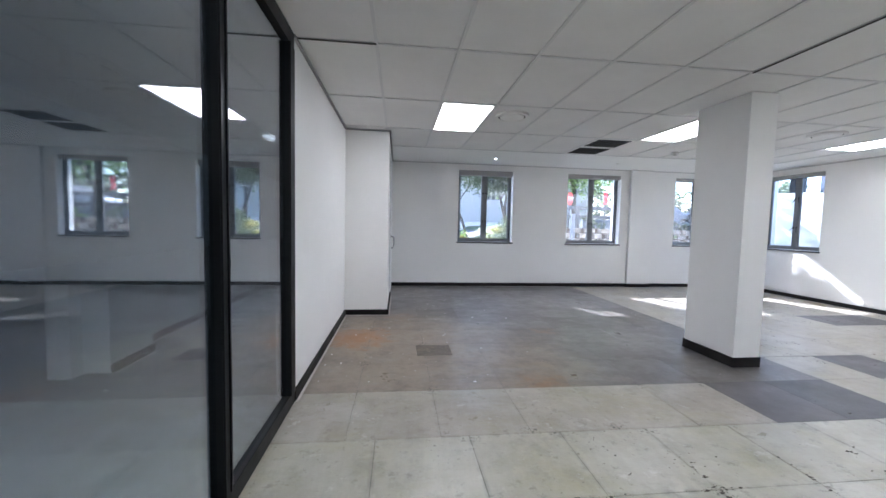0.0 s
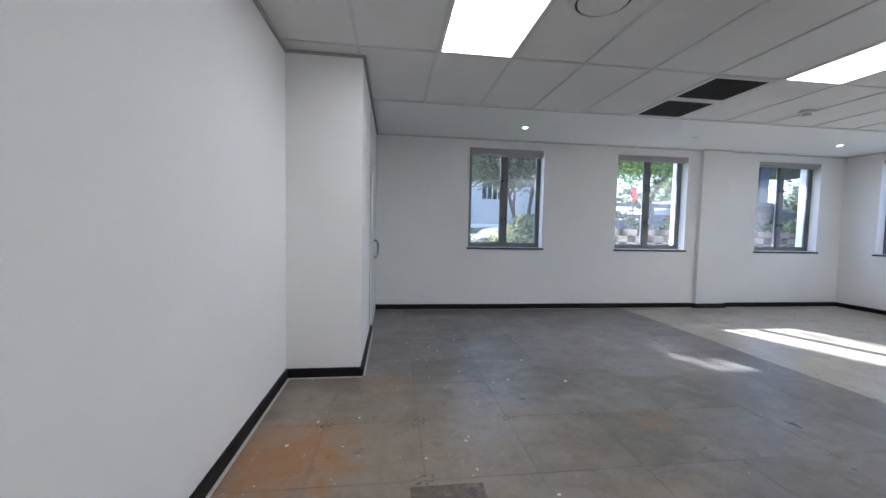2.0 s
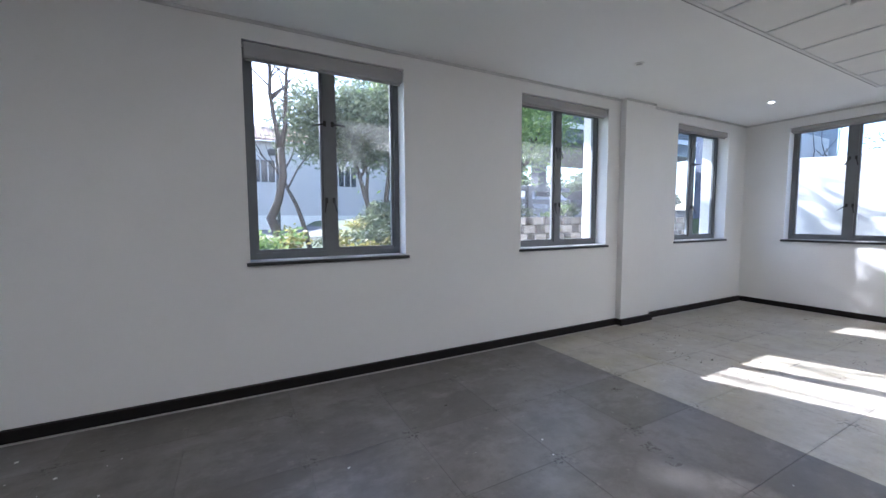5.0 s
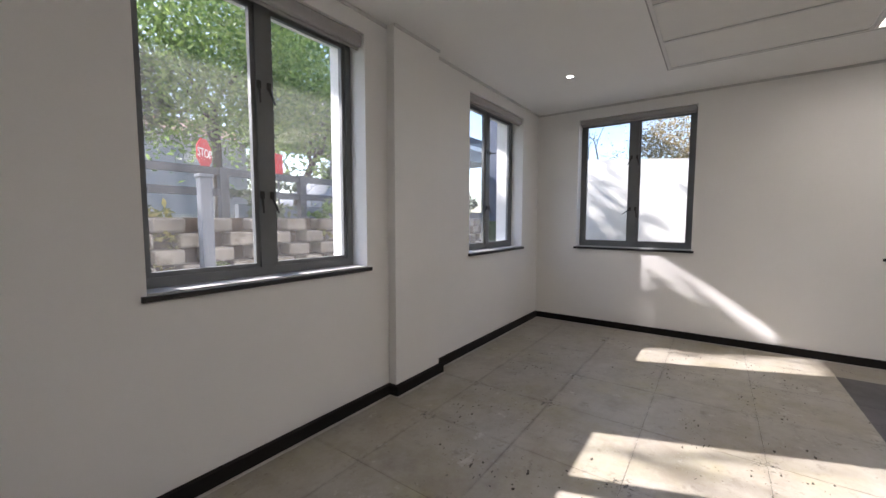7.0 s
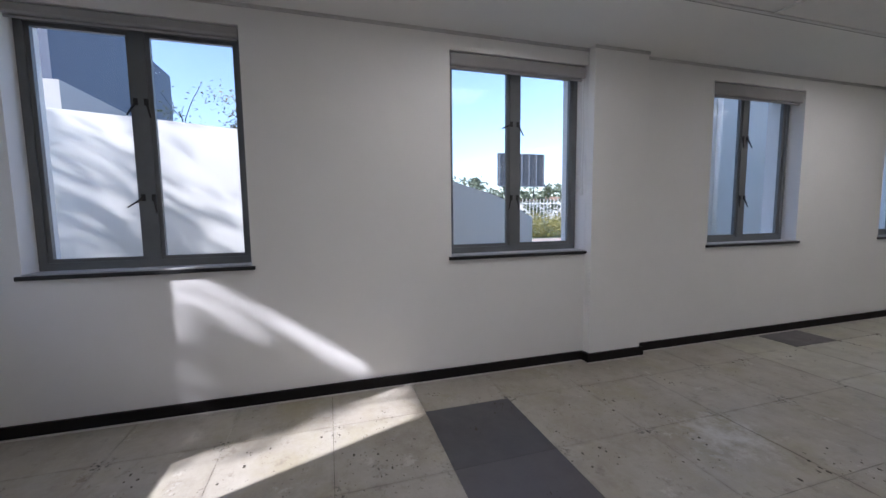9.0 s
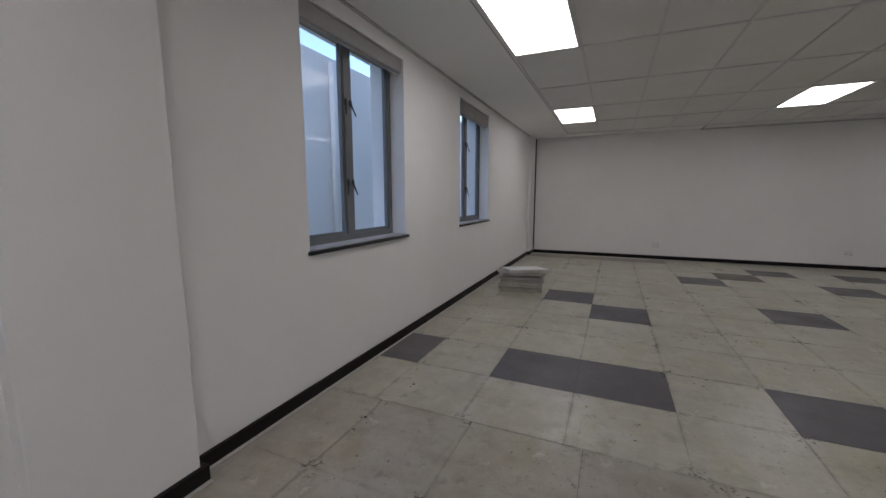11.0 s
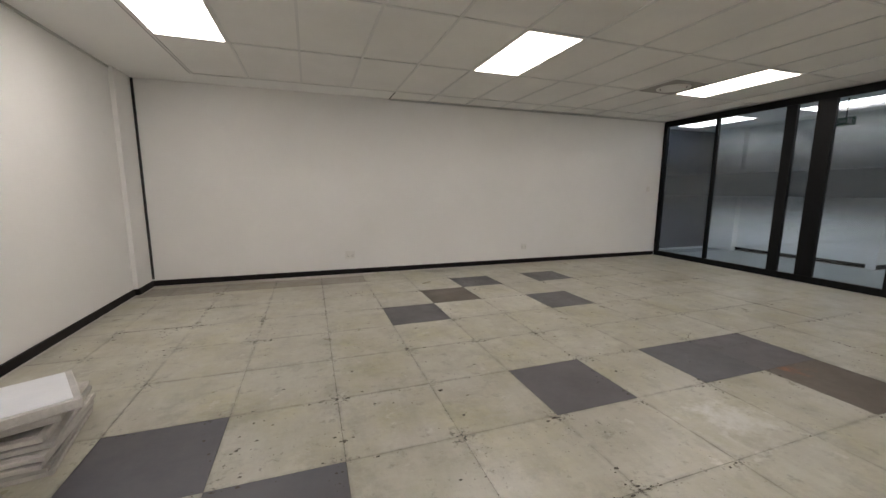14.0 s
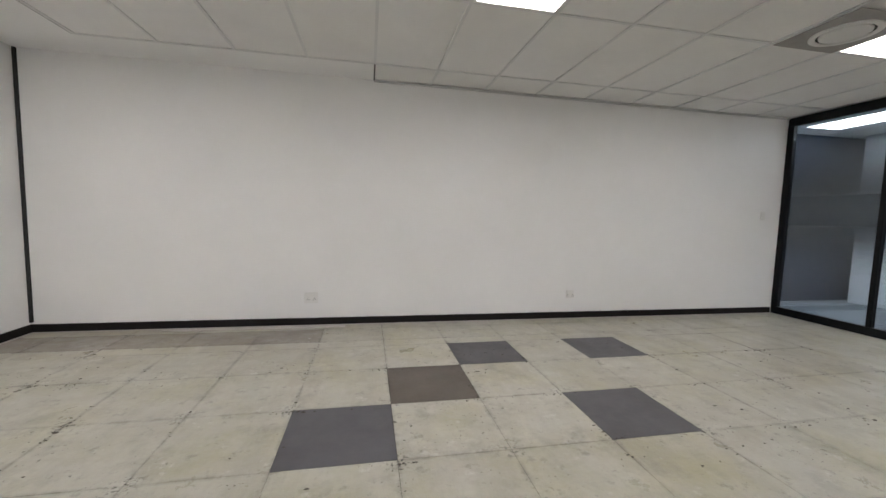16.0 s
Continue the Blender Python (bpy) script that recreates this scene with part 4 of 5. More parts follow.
def ground_height(x, y):
    if y < 9.2:
        return -0.12
    s = lambda a, b, v: max(0.0, min(1.0, (v - a) / (b - a))) ** 2 * (3 - 2 * max(0.0, min(1.0, (v - a) / (b - a))))
    west = 0.55 * s(9.2, 13.5, y) + 0.35 * s(14, 24, y) - 0.12 * (1 - s(9.2, 10.5, y))
    east_ = (1.32 if y > 10.62 else -0.12)
    k = s(3.6, 4.6, x) * (1 - s(22.0, 26.0, x) if y > 10.62 else 1 - s(9.6, 10.0, x))
    if y <= 10.62 and x > 9.6:
        return -0.12
    return west * (1 - k) + east_ * k


bm = bmesh.new()
gxs = sorted(set([-300, -150, -80, -50, -35] + [-24 + 1.0 * i for i in range(61)] + [50, 80, 150, 300] + [3.6 + 0.2 * i for i in range(6)]))
gys = sorted(set([-300, -150, -60, -30, -12, -6, 0, 5, 8.7, 9.2, 10.0, 10.6, 10.64] + [11 + 0.8 * i for i in range(30)] + [45, 60, 90, 150, 300]))
rows = [[bm.verts.new((x, y, ground_height(x, y) - 0.02)) for x in gxs] for y in gys]
for r0, r1 in zip(rows, rows[1:]):
    for i in range(len(gxs) - 1):
        xc, yc = (gxs[i] + gxs[i + 1]) / 2, r0[i].co.y / 2 + r1[i].co.y / 2
        if -5 < xc < 8.4 and -6 < yc < 8.6:
            continue
        bm.faces.new((r0[i], r0[i + 1], r1[i + 1], r1[i]))
solid("ground", bm, GRASS, "grassy ground around the building, rising to the road", "ground", "structure")


def strip_sheet(xs, y0, y1, lift):
    bm = bmesh.new()
    pr = None
    for x in xs:
        a = [bm.verts.new((x, y0 + (y1 - y0) * k / 6, ground_height(x, y0 + (y1 - y0) * k / 6) + lift)) for k in range(7)]
        if pr:
            for k in range(6):
                bm.faces.new((pr[k], a[k], a[k + 1], pr[k + 1]))
        pr = a
    return bm


solid("road", strip_sheet([-60 + 1.0 * i for i in range(100)], 18.0, 23.5, 0.02), ASPHALT, "grey asphalt road along the garden", "road", "structure")
bm = bmesh.new()
add_box(bm, 14.0, -40, -0.14, 24.0, 7.0, -0.11)
solid("driveway", bm, surface("clay_paving", (0.34, 0.27, 0.235), 0.85, 0.15, 1.5, 30, 0.3), "paved driveway beyond the boundary wall", "road", "structure")
bm = bmesh.new()
for i in range(90):
    x = -60 + i
    add_box(bm, x, 17.8, ground_height(x, 17.9) - 0.1, x + 0.99, 18.0, ground_height(x, 17.9) + 0.13)
solid("kerb", bm, RENDER_GREY, "pale concrete kerb stones along the road", "kerb", "structure")


def leaf_cloud(bm, centre, radii, count, size, seed, droop=0.0):
    """Small folded leaves in uneven clumps inside an ellipsoid."""
    rnd = random.Random(seed)
    clumps = []
    while len(clumps) < max(6, count // 55):
        v = Vector((rnd.uniform(-1, 1), rnd.uniform(-1, 1), rnd.uniform(-1, 1)))
        if 0.25 < v.length < 1.0:
            clumps.append((v, rnd.uniform(0.12, 0.32)))
    for _ in range(count):
        c, s = rnd.choice(clumps)
        v = c + Vector((rnd.gauss(0, s), rnd.gauss(0, s), rnd.gauss(0, s * 0.8)))
        p = Vector(centre) + Vector((v.x * radii[0], v.y * radii[1], v.z * radii[2] - droop * abs(v.x)))
        a = Vector((rnd.gauss(0, 1), rnd.gauss(0, 1), rnd.gauss(0, 0.6) - droop)).normalized()
        b = a.cross(Vector((rnd.gauss(0, 1), rnd.gauss(0, 1), rnd.gauss(0, 1)))).normalized()
        k = size * rnd.uniform(0.6, 1.4)
        q = [p - a * k, p + b * k * 0.42, p + a * k, p - b * k * 0.42]
        vs = [bm.verts.new(x) for x in q]
        bm.faces.new(vs)


# retaining wall of staggered concrete planter blocks
def block_wall():
    ob = empty("retaining_wall", (0, 10.5, 0), "staggered concrete block retaining wall with planting gaps", "retaining wall")
    me = mesh_of("block", box(-0.125, -0.13, 0, 0.125, 0.13, 0.135, 0.022), BLOCK)
    for r in range(10):
        for c in range(15):
            x = 3.9 + c * 0.44 + (0.22 if r % 2 else 0) + random.uniform(-0.02, 0.02)
            b = new("block", me)
            b.parent = ob
            b.matrix_basis = pose(x, -0.16 + r * 0.018 + random.uniform(-0.02, 0.02), -0.13 + r * 0.148, 0, 0, random.uniform(-3, 3)) @ Matrix.Diagonal((random.uniform(0.9, 1.1), 1, 1, 1))
    rb = random.Random(8)
    for k in range(46):
        bm = bmesh.new()
        r = rb.randint(0, 8)
        leaf_cloud(bm, (0, 0, 0), (0.13, 0.07, 0.09), 60, 0.03, 500 + k)
        pl = part("trailing_plant", bm, rb.choice((LEAF_GREEN, LEAF_OLIVE, LEAF_YELLOW)), ob)
        pl.location = (3.9 + rb.randint(0, 14) * 0.44 + (0 if r % 2 else 0.22), -0.24 + r * 0.018, -0.05 + r * 0.148)
    part("backfill", box(3.75, 0.05, -0.14, 10.7, 0.095, 1.34), surface("soil", (0.07, 0.05, 0.035), 0.95, 0.3, 4, 40, 0.6), ob, "dark soil between the blocks")
    return ob


block_wall()


def limbs(base, height, spread, seed, count=5, r=0.09, lean=(0, 0)):
    """Tapered trunk with forking limbs as one mesh."""
    rnd = random.Random(seed)
    out = bmesh.new()

    def grow(p, d, length, rad, depth):
        pts, rs = [Vector(p)], [rad]
        n = 5
        for i in range(n):
            d = (d + Vector((rnd.gauss(0, 0.13), rnd.gauss(0, 0.13), rnd.gauss(0.03, 0.06)))).normalized()
            pts.append(pts[-1] + d * length / n)
            rs.append(rad * (1 - 0.5 * (i + 1) / n))
        t = tube(pts, 0, 7, rs)
        me = bpy.data.meshes.new("tmp")
        t.to_mesh(me)
        t.free()
        out.from_mesh(me)
        bpy.data.meshes.remove(me)
        if depth > 0:
            for k in range(count if depth == 2 else 3):
                at = pts[-1] if k == 0 else pts[rnd.randint(3, n)]
                az = rnd.uniform(0, 6.28)
                nd = (d * 0.8 + Vector((math.cos(az), math.sin(az), 0.25)) * spread).normalized()
                grow(at, nd, length * rnd.uniform(0.5, 0.75), rs[-1] * 0.75, depth - 1)

    grow(base, Vector((lean[0], lean[1], 1)).normalized(), height * 0.5, r, 2)
    return out


def tree(name, x, y, height, crown, radii, leaves, size, leaf, seed, label, r=0.09, spread=0.7, lean=(0, 0), droop=0.0):
    z = ground_height(x, y) - 0.05
    ob = empty(name, (x, y, z), label, "tree")
    part("trunk", limbs((0, 0, 0), height, spread, seed, 5, r, lean), BARK, ob, "", smooth=True)
    if leaves:
        bm = bmesh.new()
        leaf_cloud(bm, (crown[0], crown[1], crown[2] - z), radii, leaves, size, seed + 1, droop)
        part("crown", bm, leaf, ob, "uneven leafy crown")
    return ob


def forked_tree(x, y):
    """Crooked trunk that forks into two long bare limbs with twigs."""
    z = ground_height(x, y) - 0.05
    ob = empty("garden_tree", (x, y, z), "nearly bare garden tree with a crooked forked trunk", "tree")
    rnd = random.Random(77)
    trunk = [(0, 0, 0), (-0.03, 0, 0.4), (-0.19, 0.03, 0.85), (-0.04, 0, 1.2), (0.08, -0.04, 1.75), (0.05, 0, 2.35)]
    part("trunk", tube(trunk, 0.13, 10, [0.12, 0.10, 0.105, 0.085, 0.08, 0.075]), BARK, ob, smooth=True)
    for line in ([(0.05, 0, 2.3), (-0.04, 0.06, 2.9), (-0.12, 0.1, 3.5), (-0.1, 0.05, 4.1), (-0.2, 0, 4.8), (-0.32, 0, 5.5)], [(0.05, 0, 2.3), (0.15, 0, 2.8), (0.18, -0.05, 3.5), (0.22, 0, 4.0), (0.46, 0, 4.45), (0.62, 0, 5.1)]):
        part("limb", tube(line, 0.06, 8, [0.06, 0.046, 0.04, 0.034, 0.026, 0.016]), BARK, ob, smooth=True)
        for k in range(9):
            i = rnd.randint(1, len(line) - 2)
            p = Vector(line[i]).lerp(Vector(line[i + 1]), rnd.random())
            d = Vector((rnd.uniform(-1, 1), rnd.uniform(-0.6, 0.6), rnd.uniform(0.3, 1.1))).normalized()
            n = rnd.uniform(0.5, 1.3)
            pts = [p, p + d * n * 0.4 + Vector((0, 0, 0.05)), p + d * n + Vector((rnd.uniform(-0.2, 0.2), 0, rnd.uniform(0, 0.3)))]
            part("twig", tube([tuple(v) for v in pts], 0.018, 5, [0.02, 0.013, 0.005]), BARK, ob, smooth=True)
    return ob


forked_tree(2.0, 14.2)
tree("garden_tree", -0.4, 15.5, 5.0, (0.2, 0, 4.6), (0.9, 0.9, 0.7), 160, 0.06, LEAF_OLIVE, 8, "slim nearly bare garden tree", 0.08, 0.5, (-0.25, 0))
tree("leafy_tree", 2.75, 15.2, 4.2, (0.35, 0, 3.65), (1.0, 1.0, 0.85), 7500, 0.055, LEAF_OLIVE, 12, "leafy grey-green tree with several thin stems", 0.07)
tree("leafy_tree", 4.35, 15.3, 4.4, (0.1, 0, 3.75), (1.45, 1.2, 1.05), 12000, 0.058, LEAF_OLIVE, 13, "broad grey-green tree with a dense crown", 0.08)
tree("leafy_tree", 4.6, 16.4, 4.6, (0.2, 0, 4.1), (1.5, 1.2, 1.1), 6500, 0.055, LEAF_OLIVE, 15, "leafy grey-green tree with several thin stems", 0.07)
tree("pepper_tree", 7.4, 15.6, 5.6, (0, 0, 5.0), (2.9, 2.0, 2.0), 21000, 0.068, LEAF_GREEN, 21, "dense bright green drooping tree", 0.14, 0.7, (0, 0), 0.5)
tree("pepper_tree", 10.6, 17.5, 6.6, (0.2, 0, 6.0), (2.6, 2.0, 2.5), 19000, 0.068, LEAF_GREEN, 24, "dense bright green drooping tree", 0.14, 0.7, (0, 0), 0.5)
# unseen crown, added to dapple the sun through the third north window
tree("leafy_tree", 4.9, 15.6, 7.0, (-0.27, 0, 6.48), (0.40, 0.5, 0.40), 1700, 0.065, LEAF_OLIVE, 18, "unseen leafy tree, added to dapple the sun through the third north window", 0.08, 0.35)
# both tall crowns are unseen, added to block most sun at the first window
tree("unseen_tall_tree", -2.6, 19.4, 8.8, (0.1, 0, 8.45), (1.25, 1.2, 0.80), 8500, 0.10, LEAF_OLIVE, 31, "unseen tall leafy tree, added to block sun at the first north window", 0.16)
tree("unseen_tall_tree", -3.1, 19.4, 9.4, (0, 0, 9.25), (0.62, 0.9, 0.72), 5200, 0.10, LEAF_OLIVE, 33, "unseen tall leafy tree, added to block sun at the first north window", 0.14)
tree("cypress", 1.0, 34.0, 8.0, (0, 0, 6.6), (0.62, 0.62, 3.3), 5200, 0.11, LEAF_DARK, 41, "dark pointed cypress behind the house", 0.2, 0.15)
tree("bare_tree", 22.0, 9.8, 7.0, (0, 0, 4.8), (2.0, 2.0, 1.2), 700, 0.05, LEAF_YELLOW, 44, "bare winter tree beyond the boundary wall", 0.12, 0.8)
tree("autumn_tree", 21.0, 7.7, 4.7, (0, 0, 4.2), (1.8, 1.5, 1.2), 6000, 0.06, LEAF_AUTUMN, 47, "yellowing tree beyond the boundary wall", 0.12, 0.8)


def shrub(name, x, y, radii, count, size, leaf, seed, label, category="shrub"):
    bm = bmesh.new()
    z = ground_height(x, y)
    leaf_cloud(bm, (0, 0, radii[2] * 0.7), radii, count, size, seed)
    ob = solid(name, bm, leaf, label, category, "stuff")
    ob.location = (x, y, z)
    return ob


rs = random.Random(5)
for i in range(30):
    x, y = rs.uniform(-3.0, 3.7), rs.uniform(10.4, 13.9)
    shrub("shrub", x, y, (0.5, 0.45, rs.uniform(0.22, 0.4)), 420, 0.06, rs.choice((LEAF_GREEN, LEAF_YELLOW, LEAF_OLIVE)), 160 + i, "low garden shrub beside the lawn")
for i in range(12):
    shrub("shrub", 4.0 + i * 0.52, 10.75 + rs.uniform(-0.35, 0.3), (0.34, 0.3, 0.20), 300, 0.05, rs.choice((LEAF_GREEN, LEAF_OLIVE)), 80 + i, "small trailing plant above the block wall")
for i in range(10):
    shrub("shrub", 4.2 + i * 0.55, 10.12 + rs.uniform(-0.1, 0.1), (0.3, 0.22, rs.uniform(0.3, 0.55)), 420, 0.05, rs.choice((LEAF_GREEN, LEAF_YELLOW)), 100 + i, "low plant at the foot of the block wall")

for i in range(20):
    shrub("shrub", rs.uniform(3.2, 4.7), rs.uniform(10.9, 15.5), (0.5, 0.5, rs.uniform(0.2, 0.34)), 520, 0.055, rs.choice((LEAF_GREEN, LEAF_OLIVE, LEAF_OLIVE, LEAF_YELLOW)), 220 + i, "low shrub on the bank beside the block wall")

# tufts of long grass under the first window
tuft = bmesh.new()
rt = random.Random(91)
for k in range(5200):
    x, y = rt.uniform(-1.5, 3.7), rt.uniform(9.9, 13.4)
    if noise.noise(Vector((x * 1.3, y * 1.3, 2.0))) < -0.05:
        continue
    z, a, h = ground_height(x, y), rt.uniform(0, 6.28), rt.uniform(0.08, 0.26)
    w, lx, ly = 0.008, rt.gauss(0, 0.07), rt.gauss(0, 0.07)
    tuft.faces.new([tuft.verts.new(v) for v in ((x - w * math.cos(a), y - w * math.sin(a), z - 0.02), (x + w * math.cos(a), y + w * math.sin(a), z - 0.02), (x + lx, y + ly, z + h))])
solid("long_grass", tuft, GRASS_BLADE, "tufts of long yellow-green grass on the lawn", "grass", "stuff")

# house across the road
hs = empty("house", (0, 27.0, 0.8), "long single-storey house, pale walls, clay tile roof", "house")
part("wall", box(-16, 0, -1.0, 14, 6, 4.6), RENDER_GREY, hs)
part("plinth_wall", box(-16, -2.4, -1.0, 14, -2.2, 0.75), RENDER_WHITE, hs, "low white garden wall")
for i in range(6):
    bm = bmesh.new()
    add_box(bm, -16.4, 0, 0, 14.4, 0.62, 0.05, 0, Matrix.Translation((0, -0.5 + i * 0.54, 4.52 + i * 0.22)) @ Matrix.Rotation(radians(22), 4, "X"))
    for k in range(154):
        add_box(bm, -16.4 + k * 0.2, 0, 0.05, -16.29 + k * 0.2, 0.62, 0.10, 0, Matrix.Translation((0, -0.5 + i * 0.54, 4.52 + i * 0.22)) @ Matrix.Rotation(radians(22), 4, "X"))
    part("roof_course", bm, ROOF_TILE, hs)
for x, w, z in ((-1.3, 1.5, 1.6), (2.6, 1.4, 2.5), (-6.0, 1.6, 1.7), (6.5, 1.4, 2.4)):
    win = part("window", box(x - w / 2, -0.03, z, x + w / 2, 0.02, z + 1.1), WINDOW_DARK, hs, "dark window with pale bars")
    for k in range(5):
        part("bar", box(x - w / 2 + w * k / 4 - 0.03, -0.07, z - 0.03, x - w / 2 + w * k / 4 + 0.03, -0.035, z + 1.13), RENDER_GREY, win)

# lamp post, stop sign
lp = empty("street_lamp", (2.2, 17.0, ground_height(2.2, 17.0)), "slim dark garden lamp post with a flat head", "street lamp")
part("pole", tube([(0, 0, 0), (0, 0, 2.55)], 0.045, 10), DARK_STEEL, lp, smooth=True)
part("head", box(-0.22, -0.14, 2.5, 0.12, 0.14, 2.66, 0.03), DARK_STEEL, lp)
sg = empty("stop_sign", (6.0, 13.0, 1.25), "red octagonal stop sign seen past the garden wall", "road sign", rz=42)
bm = bmesh.new()
bmesh.ops.create_cone(bm, cap_ends=True, segments=8, radius1=0.25, radius2=0.25, depth=0.012, matrix=Matrix.Translation((0, 0, 1.12)) @ Matrix.Rotation(radians(90), 4, "X") @ Matrix.Rotation(radians(22.5), 4, "Z"))
plate = part("plate", bm, RED_SIGN, sg)
cu = bpy.data.curves.new("lettering", "FONT")
cu.body, cu.size, cu.align_x, cu.align_y, cu.extrude = "STOP", 0.19, "CENTER", "CENTER", 0.002
tmp = bpy.data.objects.new("lettering", cu)
scene.collection.objects.link(tmp)
tm = bpy.data.meshes.new_from_object(tmp.evaluated_get(bpy.context.evaluated_depsgraph_get()))
bpy.data.objects.remove(tmp)
tm.materials.clear()
tm.materials.append(PLASTIC)
tx = new("lettering", tm)
tx.parent = plate
tx.matrix_basis = pose(0, -0.012, 1.12, 90, 0, 0)
part("pole", tube([(0, 0.03, 0), (0, 0.03, 1.3)], 0.03, 8), DARK_STEEL, sg, smooth=True)
for a, b in ((4.6, 5.9), (5.9, 7.2), (7.2, 8.5)):
    fn = empty("timber_fence", (a, 12.2, 1.30), "weathered grey post and rail fence", "fence", "garden fence")
    part("post", box(-0.06, -0.06, 0, 0.06, 0.06, 0.78, 0.006), DARK_STEEL, fn)
    for z in (0.36, 0.66):
        part("rail", box(0, -0.02, z, b - a, 0.02, z + 0.11, 0.004), DARK_STEEL, fn)

# covered yard to the north-east
cn = empty("carport", (17.0, 20.0, 1.2), "dark flat carport roof on slim posts with a white fascia", "carport")
part("roof", box(-4.5, -1.5, 3.7, 9.0, 5.0, 5.1), DARK_STEEL, cn, "dark roof edge")
part("fascia", box(-4.55, -1.56, 4.35, 9.05, -1.505, 4.6), RENDER_WHITE, cn, "white fascia board")
for x in (-3.6, 0.6, 4.8):
    part("post", box(x, -1.2, 0.0, x + 0.5, -0.7, 3.7), DARK_STEEL, cn)
yd = empty("yard_wall", (14.5, 17.0, 1.2), "low blue-grey wall in front of the carport", "garden wall")
part("wall", box(-6.0, 0, -0.4, 11, 0.2, 0.55), POST_GREY, yd)


def parked_car(x, y, rz, paint, label):
    """Small saloon: lofted body with cabin, windows, wheels."""
    ob = empty("parked_car", (x, y, ground_height(x, y)), label, "car", "parked cars", rz=rz)
    bm = bmesh.new()
    prof = [(-2.1, 0.45, 0.62), (-2.05, 0.35, 0.85), (-1.4, 0.3, 0.95), (-0.9, 0.3, 1.38), (0.5, 0.3, 1.42), (1.15, 0.3, 0.98), (1.95, 0.32, 0.82), (2.1, 0.42, 0.6)]
    pr = None
    for px, z0, z1 in prof:
        w = 0.82 if z1 < 1.2 else 0.66
        q = [bm.verts.new(v) for v in ((px, -0.82, z0), (px, 0.82, z0), (px, w, z1), (px, -w, z1))]
        if pr:
            for i in range(4):
                bm.faces.new((pr[i], q[i], q[(i + 1) % 4], pr[(i + 1) % 4]))
        else:
            bm.faces.new(q)
        pr = q
    bm.faces.new(list(reversed(pr)))
    bmesh.ops.recalc_face_normals(bm, faces=bm.faces[:])
    bmesh.ops.bevel(bm, geom=bm.edges[:], offset=0.05, segments=2, profile=0.5, affect="EDGES")
    part("body", bm, paint, ob, smooth=True)
    for s in (-1, 1):
        part("side_window", box(-0.85, s * 0.735, 0.98, 0.6, s * 0.775, 1.28, 0.01), WINDOW_DARK, ob)
    for wx in (-1.35, 1.3):
        for s in (-1, 1):
            wh = part("wheel", tube([(wx, s * 0.66, 0.31), (wx, s * 0.84, 0.31)], 0.31, 20), DARK_GAP, ob)
            part("rim", tube([(wx, s * 0.84, 0.31), (wx, s * 0.85, 0.31)], 0.19, 16), CHROME, wh)
    return ob


parked_car(13.2, 18.8, 10, surface("silver_car_paint", (0.30, 0.32, 0.36), 0.3, 0.03, 2, 60, 0.0, metal=0.4), "silver car parked by the carport")
rn = empty("notice_sign", (7.95, 14.1, ground_height(7.95, 14.1)), "small plain red sign on a thin pole", "sign", rz=25)
part("pole", tube([(0, 0.02, 0), (0, 0.02, 1.4)], 0.022, 8), DARK_STEEL, rn, smooth=True)
part("plate", box(-0.13, -0.012, 0.95, 0.13, 0.0, 1.42, 0.004), RED_SIGN, rn)
gp = empty("gate_post", (4.77, 10.11, -0.12), "square blue-grey post in front of the block wall", "post")
part("shaft", box(-0.05, -0.05, 0, 0.05, 0.05, 1.82, 0.008), POST_GREY, gp)
part("cap", box(-0.06, -0.06, 1.82, 0.06, 0.06, 1.85, 0.006), POST_GREY, gp)
parked_car(17.0, 18.6, -8, DARK_STEEL, "dark car parked under the carport")

# boundary wall with a falling curved top
def wall_top(y):
    pts = [(3.45, 1.26), (3.6, 1.36), (3.85, 1.50), (4.03, 1.57), (4.35, 1.66), (4.8, 1.79), (5.5, 1.98), (6.7, 2.21), (7.5, 2.275), (8.3, 2.33), (12.0, 2.5)]
    for (a, p), (b, q) in zip(pts, pts[1:]):
        if a <= y <= b:
            return p + (q - p) * (y - a) / (b - a)
    return pts[-1][1]


bm = bmesh.new()
pr = None
for k in range(73):
    y = 3.45 + (9.6 - 3.45) * (k / 72) ** 1.6
    q = [bm.verts.new(v) for v in ((9.75, y, -0.15), (9.75, y, wall_top(y)), (9.97, y, wall_top(y)), (9.97, y, -0.15))]
    if pr:
        for i in range(4):
            bm.faces.new((pr[i], q[i], q[(i + 1) % 4], pr[(i + 1) % 4]))
    else:
        bm.faces.new(q)
    pr = q
bm.faces.new(list(reversed(pr)))
bmesh.ops.recalc_face_normals(bm, faces=bm.faces[:])
solid("boundary_wall", bm, RENDER_WHITE, "white rendered boundary wall with a falling curved top", "garden wall")

# neighbouring wing close to the windows
wg = empty("neighbour_wing", (11.2, -0.3, -0.15), "white rendered neighbouring building wing in shade", "building")
part("wall", box(0, -14, 0, 2.8, 0, 4.0), RENDER_WHITE, wg)
for k in range(9):
    part("louvre", box(-0.04, -4.75, 2.35 + k * 0.055, -0.005, -4.0, 2.385 + k * 0.055), RENDER_GREY, wg)
part("down_pipe", tube([(-0.06, -1.2, 0.0), (-0.06, -1.2, 3.9)], 0.05, 10), RENDER_WHITE, wg, smooth=True)

